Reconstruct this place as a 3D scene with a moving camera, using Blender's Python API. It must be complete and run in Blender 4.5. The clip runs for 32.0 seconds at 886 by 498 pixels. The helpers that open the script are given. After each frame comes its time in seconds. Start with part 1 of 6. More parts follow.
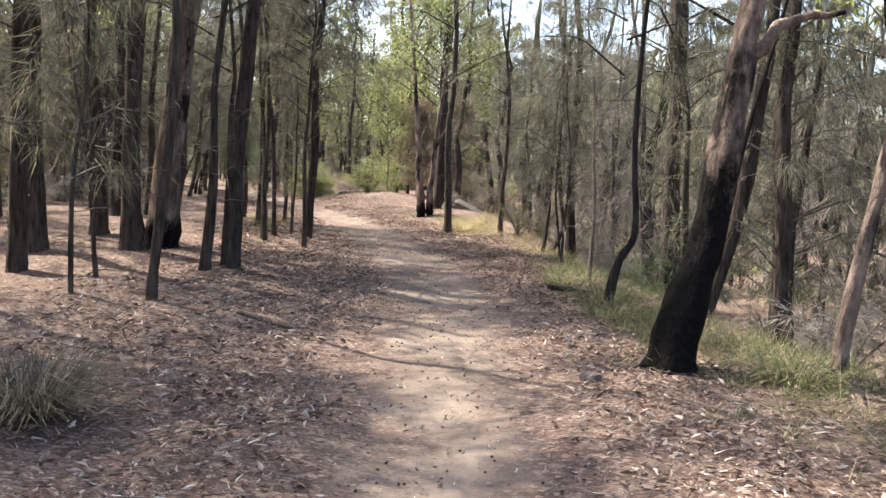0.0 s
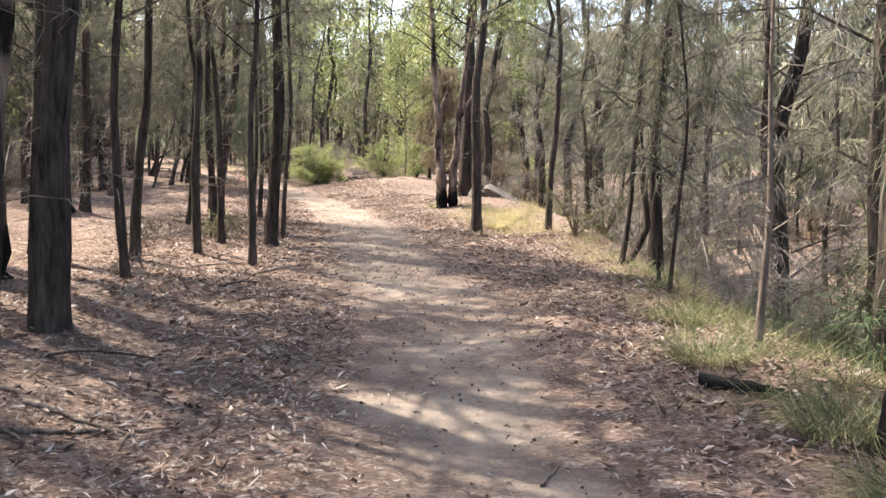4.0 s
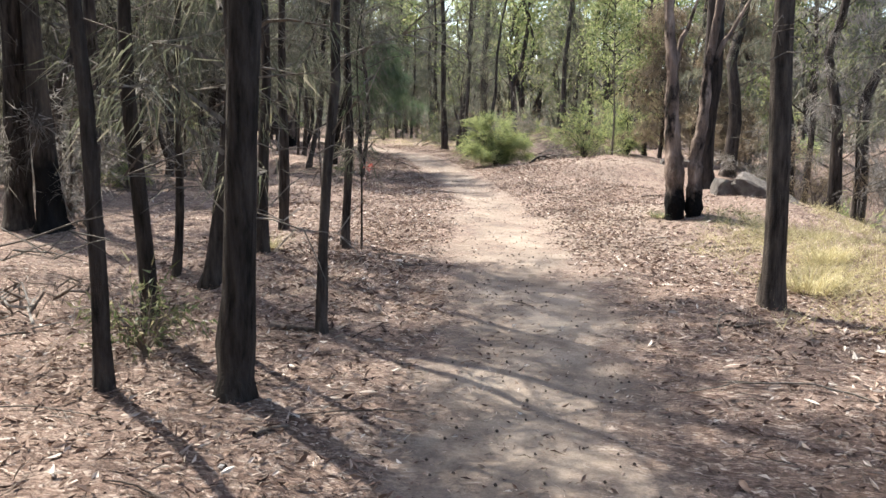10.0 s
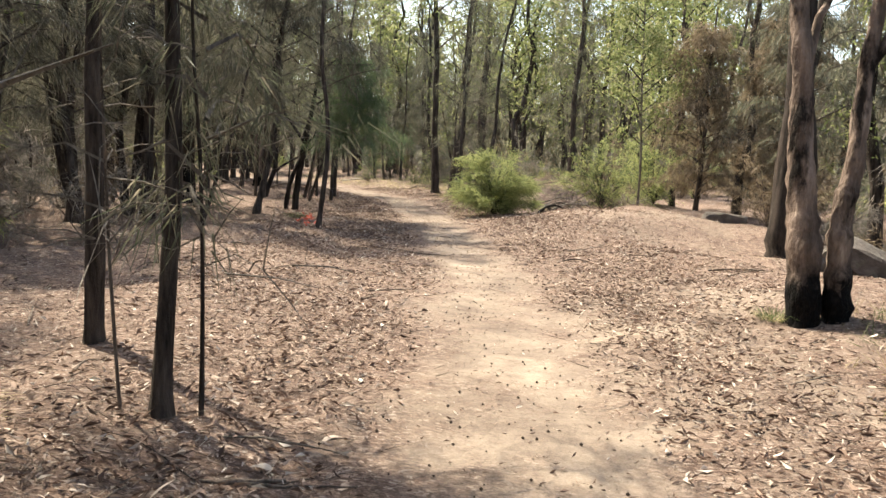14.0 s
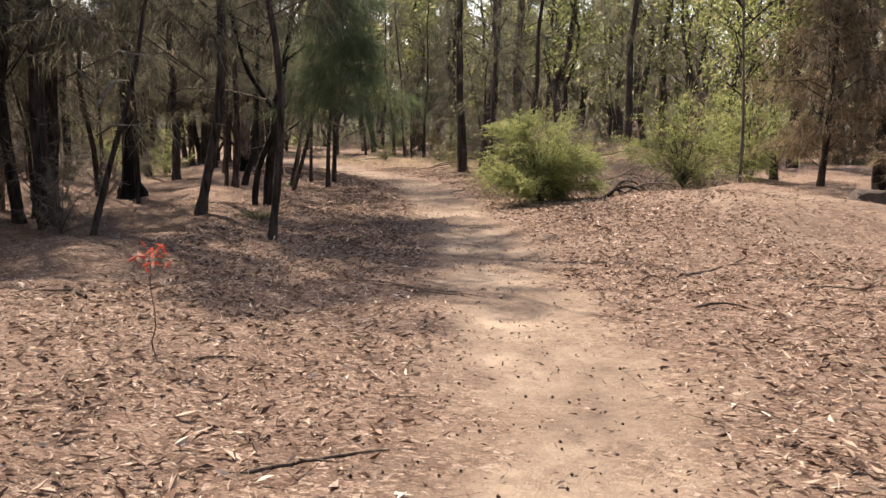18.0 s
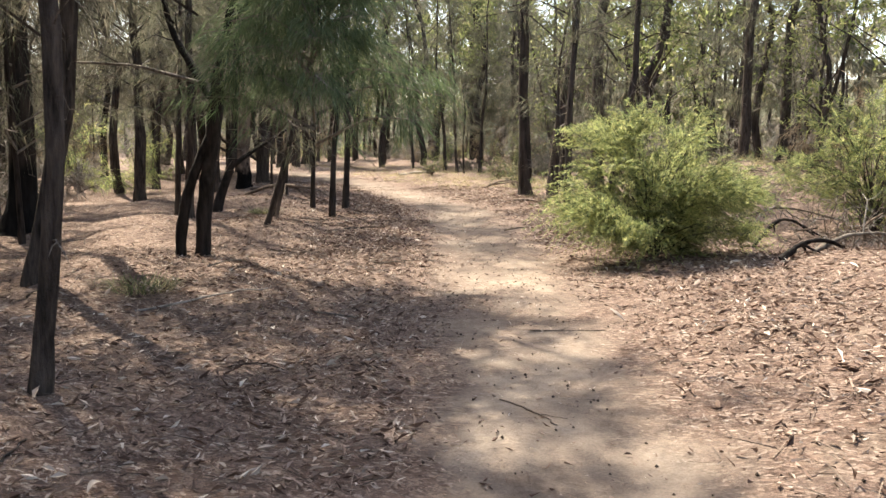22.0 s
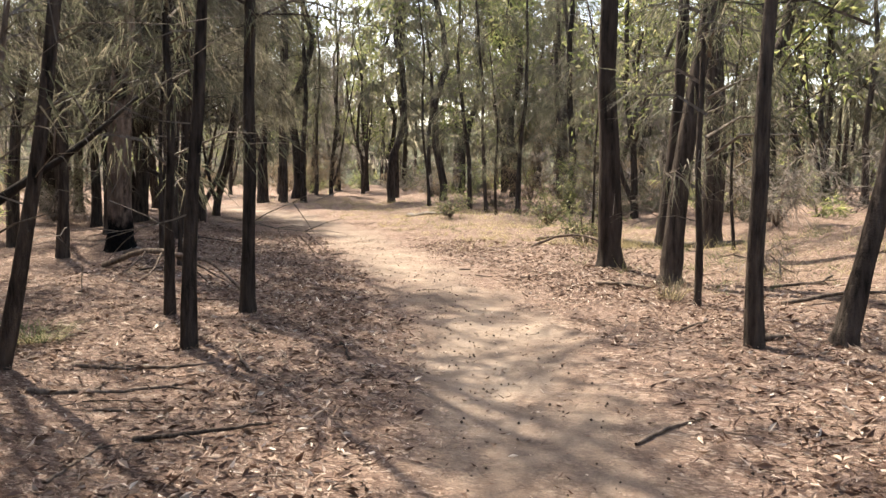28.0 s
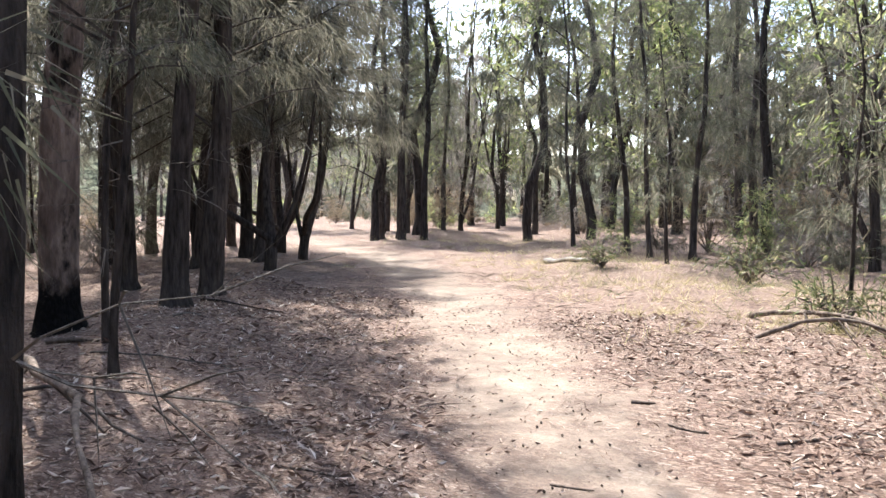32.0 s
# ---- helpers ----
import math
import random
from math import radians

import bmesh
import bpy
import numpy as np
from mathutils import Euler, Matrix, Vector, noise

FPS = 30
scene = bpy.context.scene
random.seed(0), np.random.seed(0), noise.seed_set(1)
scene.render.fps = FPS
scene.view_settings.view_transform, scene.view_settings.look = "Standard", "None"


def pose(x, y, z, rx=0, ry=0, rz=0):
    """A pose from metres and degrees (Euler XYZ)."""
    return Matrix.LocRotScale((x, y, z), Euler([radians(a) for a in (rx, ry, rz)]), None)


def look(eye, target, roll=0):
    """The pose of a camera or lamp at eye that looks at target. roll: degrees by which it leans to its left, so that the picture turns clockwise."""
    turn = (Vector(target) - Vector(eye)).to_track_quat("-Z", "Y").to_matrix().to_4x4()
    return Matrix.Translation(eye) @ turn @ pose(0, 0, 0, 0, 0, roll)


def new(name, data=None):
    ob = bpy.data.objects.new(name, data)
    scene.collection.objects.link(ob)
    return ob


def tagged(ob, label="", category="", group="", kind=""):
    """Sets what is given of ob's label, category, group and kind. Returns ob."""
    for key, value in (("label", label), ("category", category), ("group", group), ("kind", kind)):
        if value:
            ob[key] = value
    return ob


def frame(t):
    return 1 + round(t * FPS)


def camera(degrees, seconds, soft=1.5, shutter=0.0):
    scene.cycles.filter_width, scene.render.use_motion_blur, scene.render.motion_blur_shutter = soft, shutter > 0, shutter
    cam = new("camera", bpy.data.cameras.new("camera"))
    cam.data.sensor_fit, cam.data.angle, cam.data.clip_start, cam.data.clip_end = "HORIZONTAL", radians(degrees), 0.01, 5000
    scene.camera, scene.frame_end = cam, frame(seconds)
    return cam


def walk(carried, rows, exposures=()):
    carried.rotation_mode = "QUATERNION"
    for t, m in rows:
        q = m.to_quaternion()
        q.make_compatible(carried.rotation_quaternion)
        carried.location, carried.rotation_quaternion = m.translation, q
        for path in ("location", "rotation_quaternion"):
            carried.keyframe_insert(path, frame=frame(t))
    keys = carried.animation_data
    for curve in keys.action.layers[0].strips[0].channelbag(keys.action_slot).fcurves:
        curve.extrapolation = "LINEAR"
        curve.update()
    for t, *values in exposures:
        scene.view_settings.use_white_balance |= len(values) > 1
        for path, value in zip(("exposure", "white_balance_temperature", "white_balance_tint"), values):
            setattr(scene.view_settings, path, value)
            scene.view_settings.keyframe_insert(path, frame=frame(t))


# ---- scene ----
cam = camera(57.4, 32.0, soft=1.5)

PATH = [
    (0.0, (0.090, -0.116, 1.536), (0.082, 1.876, 1.355), 1.8),
    (0.5, (0.054, 0.652, 1.524), (0.084, 2.644, 1.345), 1.1),
    (1.0, (0.115, 1.407, 1.503), (0.153, 3.400, 1.341), 1.6),
    (1.5, (0.121, 2.222, 1.503), (0.121, 4.214, 1.331), 2.4),
    (2.0, (0.154, 2.982, 1.493), (0.133, 4.978, 1.368), 2.8),
    (2.5, (0.116, 3.680, 1.463), (0.116, 5.675, 1.329), 2.4),
    (3.0, (0.121, 4.428, 1.443), (0.114, 6.420, 1.268), 1.9),
    (3.5, (0.097, 5.128, 1.429), (0.064, 7.117, 1.230), 2.0),
    (4.0, (0.072, 5.852, 1.406), (-0.004, 7.838, 1.185), 1.0),
    (4.5, (0.016, 6.627, 1.447), (-0.140, 8.608, 1.221), 1.1),
    (6.5, (0.173, 9.462, 1.458), (-0.016, 11.436, 1.194), 2.0),
    (7.0, (0.136, 10.155, 1.504), (-0.093, 12.125, 1.251), 2.1),
    (7.5, (0.135, 10.795, 1.513), (-0.231, 12.748, 1.284), 1.2),
    (8.0, (0.062, 11.486, 1.514), (-0.379, 13.425, 1.302), 1.0),
    (8.5, (-0.042, 12.214, 1.550), (-0.519, 14.148, 1.367), 1.2),
    (9.0, (-0.265, 12.955, 1.579), (-0.758, 14.888, 1.440), 1.6),
    (9.5, (-0.426, 13.646, 1.567), (-0.947, 15.564, 1.337), 1.0),
    (10.0, (-0.690, 14.378, 1.563), (-1.254, 16.272, 1.259), 0.4),
    (10.5, (-0.885, 15.066, 1.579), (-1.367, 16.991, 1.331), 0.2),
    (11.0, (-1.093, 15.752, 1.615), (-1.574, 17.684, 1.427), 0.3),
    (11.5, (-1.148, 16.380, 1.651), (-1.599, 18.322, 1.503), 0.6),
    (12.0, (-1.307, 17.042, 1.635), (-1.752, 18.984, 1.459), 0.5),
    (12.5, (-1.446, 17.703, 1.587), (-1.917, 19.638, 1.397), 0.9),
    (13.0, (-1.640, 18.385, 1.517), (-2.137, 20.309, 1.288), 1.0),
    (13.5, (-1.798, 19.070, 1.476), (-2.308, 20.988, 1.232), 1.0),
    (14.0, (-1.972, 19.741, 1.452), (-2.532, 21.650, 1.252), 1.7),
    (14.5, (-2.149, 20.450, 1.448), (-2.709, 22.362, 1.274), 1.3),
    (16.5, (-2.913, 23.397, 1.431), (-3.523, 25.295, 1.267), 1.3),
    (17.0, (-3.105, 24.129, 1.402), (-3.694, 26.028, 1.179), 1.3),
    (17.5, (-3.349, 24.929, 1.409), (-3.915, 26.832, 1.172), 0.4),
    (18.0, (-3.580, 25.701, 1.378), (-4.222, 27.577, 1.118), -0.4),
    (18.5, (-3.834, 26.512, 1.406), (-4.525, 28.375, 1.185), -0.2),
    (19.0, (-4.049, 27.293, 1.393), (-4.733, 29.164, 1.216), 0.0),
    (19.5, (-4.329, 28.111, 1.402), (-5.027, 29.977, 1.224), 0.7),
    (20.0, (-4.533, 28.853, 1.415), (-5.229, 30.718, 1.228), 1.0),
    (20.5, (-4.790, 29.625, 1.428), (-5.485, 31.492, 1.251), 0.9),
    (21.0, (-5.038, 30.415, 1.418), (-5.753, 32.274, 1.242), 0.8),
    (21.5, (-5.309, 31.248, 1.411), (-6.064, 33.088, 1.201), 0.6),
    (22.0, (-5.509, 32.025, 1.405), (-6.298, 33.848, 1.172), 0.3),
    (22.5, (-5.756, 32.812, 1.392), (-6.539, 34.641, 1.188), 0.9),
    (23.0, (-6.005, 33.569, 1.394), (-6.789, 35.400, 1.219), 1.4),
    (23.5, (-6.268, 34.339, 1.404), (-7.021, 36.185, 1.241), 1.8),
    (24.0, (-6.551, 35.016, 1.404), (-7.300, 36.863, 1.235), 1.3),
    (24.5, (-6.869, 35.721, 1.421), (-7.614, 37.568, 1.237), 0.7),
    (25.0, (-7.213, 36.473, 1.408), (-7.959, 38.315, 1.179), 0.7),
    (25.5, (-7.530, 37.207, 1.455), (-8.295, 39.041, 1.227), 0.5),
    (27.5, (-8.640, 39.651, 1.533), (-9.432, 41.480, 1.377), -0.2),
    (28.0, (-8.928, 40.285, 1.529), (-9.785, 42.084, 1.366), 0.2),
    (28.5, (-9.249, 40.903, 1.534), (-10.170, 42.671, 1.374), 0.1),
    (29.0, (-9.557, 41.517, 1.540), (-10.474, 43.289, 1.397), -0.3),
    (29.5, (-9.852, 42.138, 1.559), (-10.719, 43.938, 1.462), 0.2),
    (30.0, (-10.112, 42.763, 1.559), (-10.970, 44.566, 1.435), 0.4),
    (30.5, (-10.389, 43.393, 1.567), (-11.300, 45.165, 1.391), 0.6),
    (31.0, (-10.690, 44.031, 1.573), (-11.707, 45.745, 1.406), 1.0),
    (31.5, (-11.019, 44.604, 1.578), (-12.138, 46.259, 1.474), 1.1),
    (32.0, (-11.333, 45.167, 1.608), (-12.498, 46.790, 1.522), 0.3),
]
walk(cam, [(t, look(eye, target, roll)) for t, eye, target, roll in PATH], exposures=((0.0, 1.70, 6900, 11), (2.0, 1.98, 7100, 11), (4.0, 2.04, 7000, 11), (7.5, 1.85, 6600, 9), (10.0, 1.74, 6450, 7), (12.0, 1.70, 6600, 4), (14.0, 1.64, 7500, 6), (16.5, 1.22, 8000, 17), (19.3, 1.26, 8000, 17), (20.0, 1.56, 7500, 12), (21.5, 1.74, 7400, 9), (24.0, 1.86, 7500, 8), (25.0, 1.82, 7550, 8), (28.0, 1.72, 7600, 12), (29.5, 1.86, 6700, 11), (32.0, 2.03, 6250, 10)))

# ---------------------------------------------------------------- light
SUN_FROM = Vector((-0.85, 0.52, 1.5)).normalized()
sun = new("sun", bpy.data.lights.new("sun", "SUN"))
sun.data.energy, sun.data.angle, sun.data.color = 4.7, radians(0.6), (1.0, 0.95, 0.87)
sun.matrix_world = look(SUN_FROM * 80, (0, 0, 0))

world = bpy.data.worlds.new("sky")
scene.world = world
world.use_nodes = True
wn = world.node_tree
sky = wn.nodes.new("ShaderNodeTexSky")
sky.sky_type, sky.sun_disc = "NISHITA", False
sky.sun_elevation = math.asin(SUN_FROM.z)
sky.sun_rotation = math.atan2(SUN_FROM.x, SUN_FROM.y)
sky.air_density, sky.dust_density = 1.0, 2.5
wn.links.new(sky.outputs[0], wn.nodes["Background"].inputs[0])
wn.nodes["Background"].inputs[1].default_value = 0.15

# ---------------------------------------------------------------- materials


class Mat:
    """A node material with short ways to add nodes."""

    def __init__(self, name, rough=0.9, spec=0.25):
        self.mat = bpy.data.materials.new(name)
        self.mat.use_nodes = True
        self.tree = self.mat.node_tree
        self.bsdf = self.tree.nodes["Principled BSDF"]
        self.bsdf.inputs["Roughness"].default_value = rough
        self.bsdf.inputs["Specular IOR Level"].default_value = spec
        self.coord = self.tree.nodes.new("ShaderNodeTexCoord")

    def link(self, a, b):
        self.tree.links.new(a, b)

    def noise(self, scale, detail=4.0, space="Object", stretch=None, rough=0.55):
        n = self.tree.nodes.new("ShaderNodeTexNoise")
        n.inputs["Scale"].default_value, n.inputs["Detail"].default_value = scale, detail
        n.inputs["Roughness"].default_value = rough
        src = self.coord.outputs[space]
        if stretch:
            m = self.tree.nodes.new("ShaderNodeMapping")
            m.inputs["Scale"].default_value = stretch
            self.link(src, m.inputs[0])
            src = m.outputs[0]
        self.link(src, n.inputs["Vector"])
        return n.outputs["Fac"]

    def voronoi(self, scale, stretch=None, feature="F1"):
        n = self.tree.nodes.new("ShaderNodeTexVoronoi")
        n.feature = feature
        n.inputs["Scale"].default_value = scale
        src = self.coord.outputs["Object"]
        if stretch:
            m = self.tree.nodes.new("ShaderNodeMapping")
            m.inputs["Scale"].default_value = stretch
            self.link(src, m.inputs[0])
            src = m.outputs[0]
        self.link(src, n.inputs["Vector"])
        return n.outputs["Distance"]

    def cells(self, scale, turn, stretch):
        """Elongated cells, like scattered leaves: a chance value for each, and the distance to its edge."""
        m = self.tree.nodes.new("ShaderNodeMapping")
        m.inputs["Rotation"].default_value = (0, 0, turn)
        m.inputs["Scale"].default_value = stretch
        bend = self.tree.nodes.new("ShaderNodeTexNoise")
        bend.inputs["Scale"].default_value, bend.inputs["Detail"].default_value = scale * 0.25, 2.0
        self.link(self.coord.outputs["Object"], bend.inputs["Vector"])
        shift = self.tree.nodes.new("ShaderNodeMix")
        shift.data_type, shift.blend_type = "RGBA", "ADD"
        shift.inputs[0].default_value = 0.22
        self.link(self.coord.outputs["Object"], shift.inputs[6])
        self.link(bend.outputs["Color"], shift.inputs[7])
        self.link(shift.outputs[2], m.inputs[0])
        out = []
        for feature, socket in (("F1", "Color"), ("DISTANCE_TO_EDGE", "Distance")):
            n = self.tree.nodes.new("ShaderNodeTexVoronoi")
            n.feature = feature
            n.inputs["Scale"].default_value = scale
            self.link(m.outputs[0], n.inputs["Vector"])
            out.append(n.outputs[socket])
        pick = self.tree.nodes.new("ShaderNodeSeparateColor")
        self.link(out[0], pick.inputs[0])
        return pick.outputs[0], out[1]

    def ramp(self, fac, stops):
        n = self.tree.nodes.new("ShaderNodeValToRGB")
        while len(n.color_ramp.elements) < len(stops):
            n.color_ramp.elements.new(0.5)
        for el, (p, c) in zip(n.color_ramp.elements, stops):
            el.position, el.color = p, (*c, 1) if len(c) == 3 else (c[0], c[0], c[0], 1)
        self.link(fac, n.inputs[0])
        return n.outputs[0]

    def mix(self, fac, a, b, how="MIX"):
        n = self.tree.nodes.new("ShaderNodeMix")
        n.data_type, n.blend_type = "RGBA", how
        for value, socket in ((fac, n.inputs[0]), (a, n.inputs[6]), (b, n.inputs[7])):
            if isinstance(value, (int, float)):
                socket.default_value = value
            elif isinstance(value, tuple):
                socket.default_value = (*value, 1)
            else:
                self.link(value, socket)
        return n.outputs[2]

    def math(self, how, a, b=0.0, clamp=False):
        n = self.tree.nodes.new("ShaderNodeMath")
        n.operation, n.use_clamp = how, clamp
        for value, socket in ((a, n.inputs[0]), (b, n.inputs[1])):
            if isinstance(value, (int, float)):
                socket.default_value = value
            else:
                self.link(value, socket)
        return n.outputs[0]

    def attribute(self, name):
        n = self.tree.nodes.new("ShaderNodeAttribute")
        n.attribute_name = name
        return n.outputs["Fac"]

    def island(self):
        return self.tree.nodes.new("ShaderNodeNewGeometry").outputs["Random Per Island"]

    def chance(self):
        return self.tree.nodes.new("ShaderNodeObjectInfo").outputs["Random"]

    def height(self):
        n = self.tree.nodes.new("ShaderNodeSeparateXYZ")
        self.link(self.coord.outputs["Object"], n.inputs[0])
        return n.outputs["Z"]

    def color(self, c):
        if isinstance(c, tuple):
            self.bsdf.inputs["Base Color"].default_value = (*c, 1)
        else:
            self.link(c, self.bsdf.inputs["Base Color"])

    def bump(self, h, strength=0.5, distance=0.02):
        n = self.tree.nodes.new("ShaderNodeBump")
        n.inputs["Strength"].default_value, n.inputs["Distance"].default_value = strength, distance
        self.link(h, n.inputs["Height"])
        self.link(n.outputs[0], self.bsdf.inputs["Normal"])

    def leafy(self, amount=0.35):
        """Thin leaves let some light through."""
        out = self.tree.nodes["Material Output"]
        tr = self.tree.nodes.new("ShaderNodeBsdfTranslucent")
        mixer = self.tree.nodes.new("ShaderNodeMixShader")
        mixer.inputs[0].default_value = amount
        src = self.bsdf.inputs["Base Color"]
        if src.is_linked:
            self.link(src.links[0].from_socket, tr.inputs[0])
        else:
            tr.inputs[0].default_value = src.default_value
        self.link(self.bsdf.outputs[0], mixer.inputs[1])
        self.link(tr.outputs[0], mixer.inputs[2])
        self.link(mixer.outputs[0], out.inputs[0])


def ground_material():
    m = Mat("earth", 0.95, 0.15)
    # the track's wear, plus sunlit places coloured as pale sand
    worn_or_sunlit = m.attribute("trodden")
    grassy = m.attribute("grassy")
    ragged = m.math("ADD", worn_or_sunlit, m.math("MULTIPLY", m.math("SUBTRACT", m.noise(0.9, 10, rough=0.76, stretch=(1.0, 0.7, 1)), 0.5), 2.7))
    ragged = m.ramp(ragged, ((0.28, (0.0,)), (0.95, (1.0,))))
    sand = m.ramp(m.noise(0.9, 10, rough=0.74), ((0.32, (0.09, 0.067, 0.055)), (0.44, (0.16, 0.125, 0.101)), (0.56, (0.24, 0.193, 0.155)), (0.7, (0.34, 0.28, 0.218))))
    grit = m.ramp(m.noise(70, 4, rough=0.7), ((0.33, (0.55,)), (0.62, (1.05,))))
    sand = m.mix(0.6, sand, grit, "MULTIPLY")
    bits = m.ramp(m.voronoi(34), ((0.05, (0.45,)), (0.17, (1.0,))))
    sand = m.mix(m.ramp(m.noise(2.6, 6, rough=0.7), ((0.4, (0.05,)), (0.65, (0.7,)))), sand, bits, "MULTIPLY")
    litter = m.ramp(m.noise(2.2, 9, rough=0.74), ((0.27, (0.058, 0.038, 0.031)), (0.46, (0.13, 0.09, 0.074)), (0.62, (0.22, 0.158, 0.13)), (0.76, (0.33, 0.25, 0.205))))
    flake = m.ramp(m.noise(48, 5, stretch=(1, 2.4, 1), rough=0.75), ((0.34, (0.3,)), (0.5, (0.85,)), (0.66, (1.9,))))
    flake2 = m.ramp(m.noise(40, 4, stretch=(2.6, 1, 1), rough=0.75), ((0.36, (0.45,)), (0.52, (0.95,)), (0.7, (1.5,))))
    litter = m.mix(0.9, litter, flake, "MULTIPLY")
    litter = m.mix(0.6, litter, flake2, "MULTIPLY")
    tan = ((0.0, (0.033, 0.019, 0.014)), (0.35, (0.105, 0.064, 0.048)), (0.65, (0.22, 0.150, 0.116)), (0.88, (0.37, 0.285, 0.232)), (1.0, (0.56, 0.48, 0.41)))
    for scale, turn, stretch in ((17.0, 0.6, (1, 2.7, 1)), (21.0, 2.2, (1, 2.4, 1)), (26.0, 1.4, (1, 2.2, 1))):
        pick, gap = m.cells(scale, turn, stretch)
        there = m.ramp(gap, ((0.05, (0.0,)), (0.11, (0.72,))))
        there = m.math("MULTIPLY", there, m.ramp(m.noise(3.2 + turn, 5, rough=0.7), ((0.42, (0.05,)), (0.6, (1.0,)))))
        litter = m.mix(there, litter, m.ramp(pick, tan))
    col = m.mix(ragged, litter, sand)
    green = m.ramp(m.noise(9, 5), ((0.35, (0.075, 0.07, 0.035)), (0.65, (0.19, 0.15, 0.08))))
    col = m.mix(m.math("MULTIPLY", grassy, m.ramp(m.noise(1.8, 7, rough=0.7), ((0.42, (0.0,)), (0.62, (0.6,))))), col, green)
    m.color(col)
    relief = m.math("ADD", m.math("MULTIPLY", m.noise(34, 6, rough=0.72), m.math("SUBTRACT", 1.15, ragged)), m.math("MULTIPLY", m.noise(7, 6, rough=0.6), 0.8))
    m.bump(relief, 0.85, 0.035)
    return m.mat


def bark_material(name, dark, light, furrow=14.0, char=0.0):
    """Furrowed bark; char is the height in metres to which fire has blackened it."""
    m = Mat(name, 0.95, 0.12)
    lines = m.noise(furrow, 5, stretch=(1, 1, 0.16), rough=0.65)
    col = m.ramp(lines, ((0.34, dark), (0.52, tuple((a + b) / 2 for a, b in zip(dark, light))), (0.7, light)))
    lichen = m.ramp(m.noise(2.3, 5), ((0.58, (0.0,)), (0.78, (0.4,))))
    col = m.mix(lichen, col, (0.15, 0.14, 0.12))
    tone = m.ramp(m.chance(), ((0.0, (0.7,)), (1.0, (1.15,))))
    col = m.mix(1.0, col, tone, "MULTIPLY")
    if char:
        z = m.math("ADD", m.height(), m.math("MULTIPLY", m.math("SUBTRACT", m.noise(4, 5, stretch=(1, 1, 0.5)), 0.5), char * 0.9))
        black = m.ramp(m.math("DIVIDE", z, char), ((0.75, (1.0,)), (1.0, (0.0,))))
        col = m.mix(black, col, m.ramp(lines, ((0.4, (0.005, 0.005, 0.005)), (0.75, (0.022, 0.02, 0.019)))))
    m.color(col)
    m.bump(m.math("ADD", lines, m.math("MULTIPLY", m.noise(60, 3), 0.3)), 1.0, 0.03)
    return m.mat


def gum_material(name, char):
    """Smooth shedding bark in pale and pinkish patches, blackened by fire near the ground and in streaks."""
    m = Mat(name, 0.9, 0.1)
    patch = m.noise(4.5, 7, stretch=(1, 1, 0.3), rough=0.65)
    col = m.ramp(patch, ((0.32, (0.06, 0.046, 0.038)), (0.47, (0.15, 0.112, 0.092)), (0.6, (0.29, 0.222, 0.184)), (0.75, (0.48, 0.41, 0.35))))
    fine = m.ramp(m.noise(30, 4, stretch=(1, 1, 0.2)), ((0.35, (0.7,)), (0.65, (1.0,))))
    col = m.mix(0.7, col, fine, "MULTIPLY")
    z = m.math("ADD", m.height(), m.math("MULTIPLY", m.math("SUBTRACT", m.noise(5.0, 7, stretch=(1, 1, 0.6), rough=0.7), 0.5), char * 1.5))
    black = m.ramp(m.math("DIVIDE", z, char), ((0.6, (1.0,)), (1.15, (0.0,))))
    scar = m.ramp(m.noise(2.6, 6, stretch=(1, 1, 0.42), rough=0.62), ((0.53, (0.0,)), (0.6, (0.92,))))
    black = m.math("MAXIMUM", black, scar)
    col = m.mix(black, col, m.ramp(m.noise(24, 4), ((0.45, (0.004, 0.004, 0.004)), (0.8, (0.015, 0.012, 0.011)))))
    m.color(col)
    m.bump(m.math("ADD", patch, m.math("MULTIPLY", m.noise(30, 5, stretch=(1, 1, 0.4)), 0.7)), 1.0, 0.05)
    return m.mat


def leaf_material(name, stops, through_light=0.35, rough=0.6):
    m = Mat(name, rough, 0.3)
    col = m.ramp(m.island(), stops)
    tone = m.ramp(m.noise(0.7, 3), ((0.3, (0.7,)), (0.7, (1.15,))))
    m.color(m.mix(1.0, col, tone, "MULTIPLY"))
    m.leafy(through_light)
    return m.mat


EARTH = ground_material()
BARK = bark_material("she_oak_bark", (0.017, 0.014, 0.012), (0.108, 0.087, 0.074), 18.0)
BARK_RED = bark_material("ironbark", (0.011, 0.009, 0.008), (0.082, 0.064, 0.053), 9.0)
BARK_CHAR = bark_material("charred_bark", (0.02, 0.017, 0.015), (0.10, 0.08, 0.065), 9.0, 1.1)
BARK_BLACK = bark_material("black_bark", (0.009, 0.008, 0.008), (0.045, 0.038, 0.034), 11.0)
GUM = gum_material("gum_bark", 0.55)
GUM_BURNT = gum_material("gum_bark_burnt", 2.3)
GUM_PALE = gum_material("gum_bark_pale", 0.06)
TWIG = bark_material("dead_twig", (0.075, 0.064, 0.054), (0.24, 0.21, 0.18), 20.0)
STICK = bark_material("fallen_wood", (0.06, 0.048, 0.04), (0.24, 0.19, 0.155), 16.0)
GREYWOOD = bark_material("weathered_wood", (0.16, 0.145, 0.13), (0.42, 0.39, 0.355), 16.0)
NEEDLE = leaf_material("she_oak_needles", ((0.0, (0.07, 0.079, 0.052)), (0.5, (0.13, 0.135, 0.092)), (0.8, (0.18, 0.174, 0.124)), (1.0, (0.26, 0.228, 0.175))), 0.6)
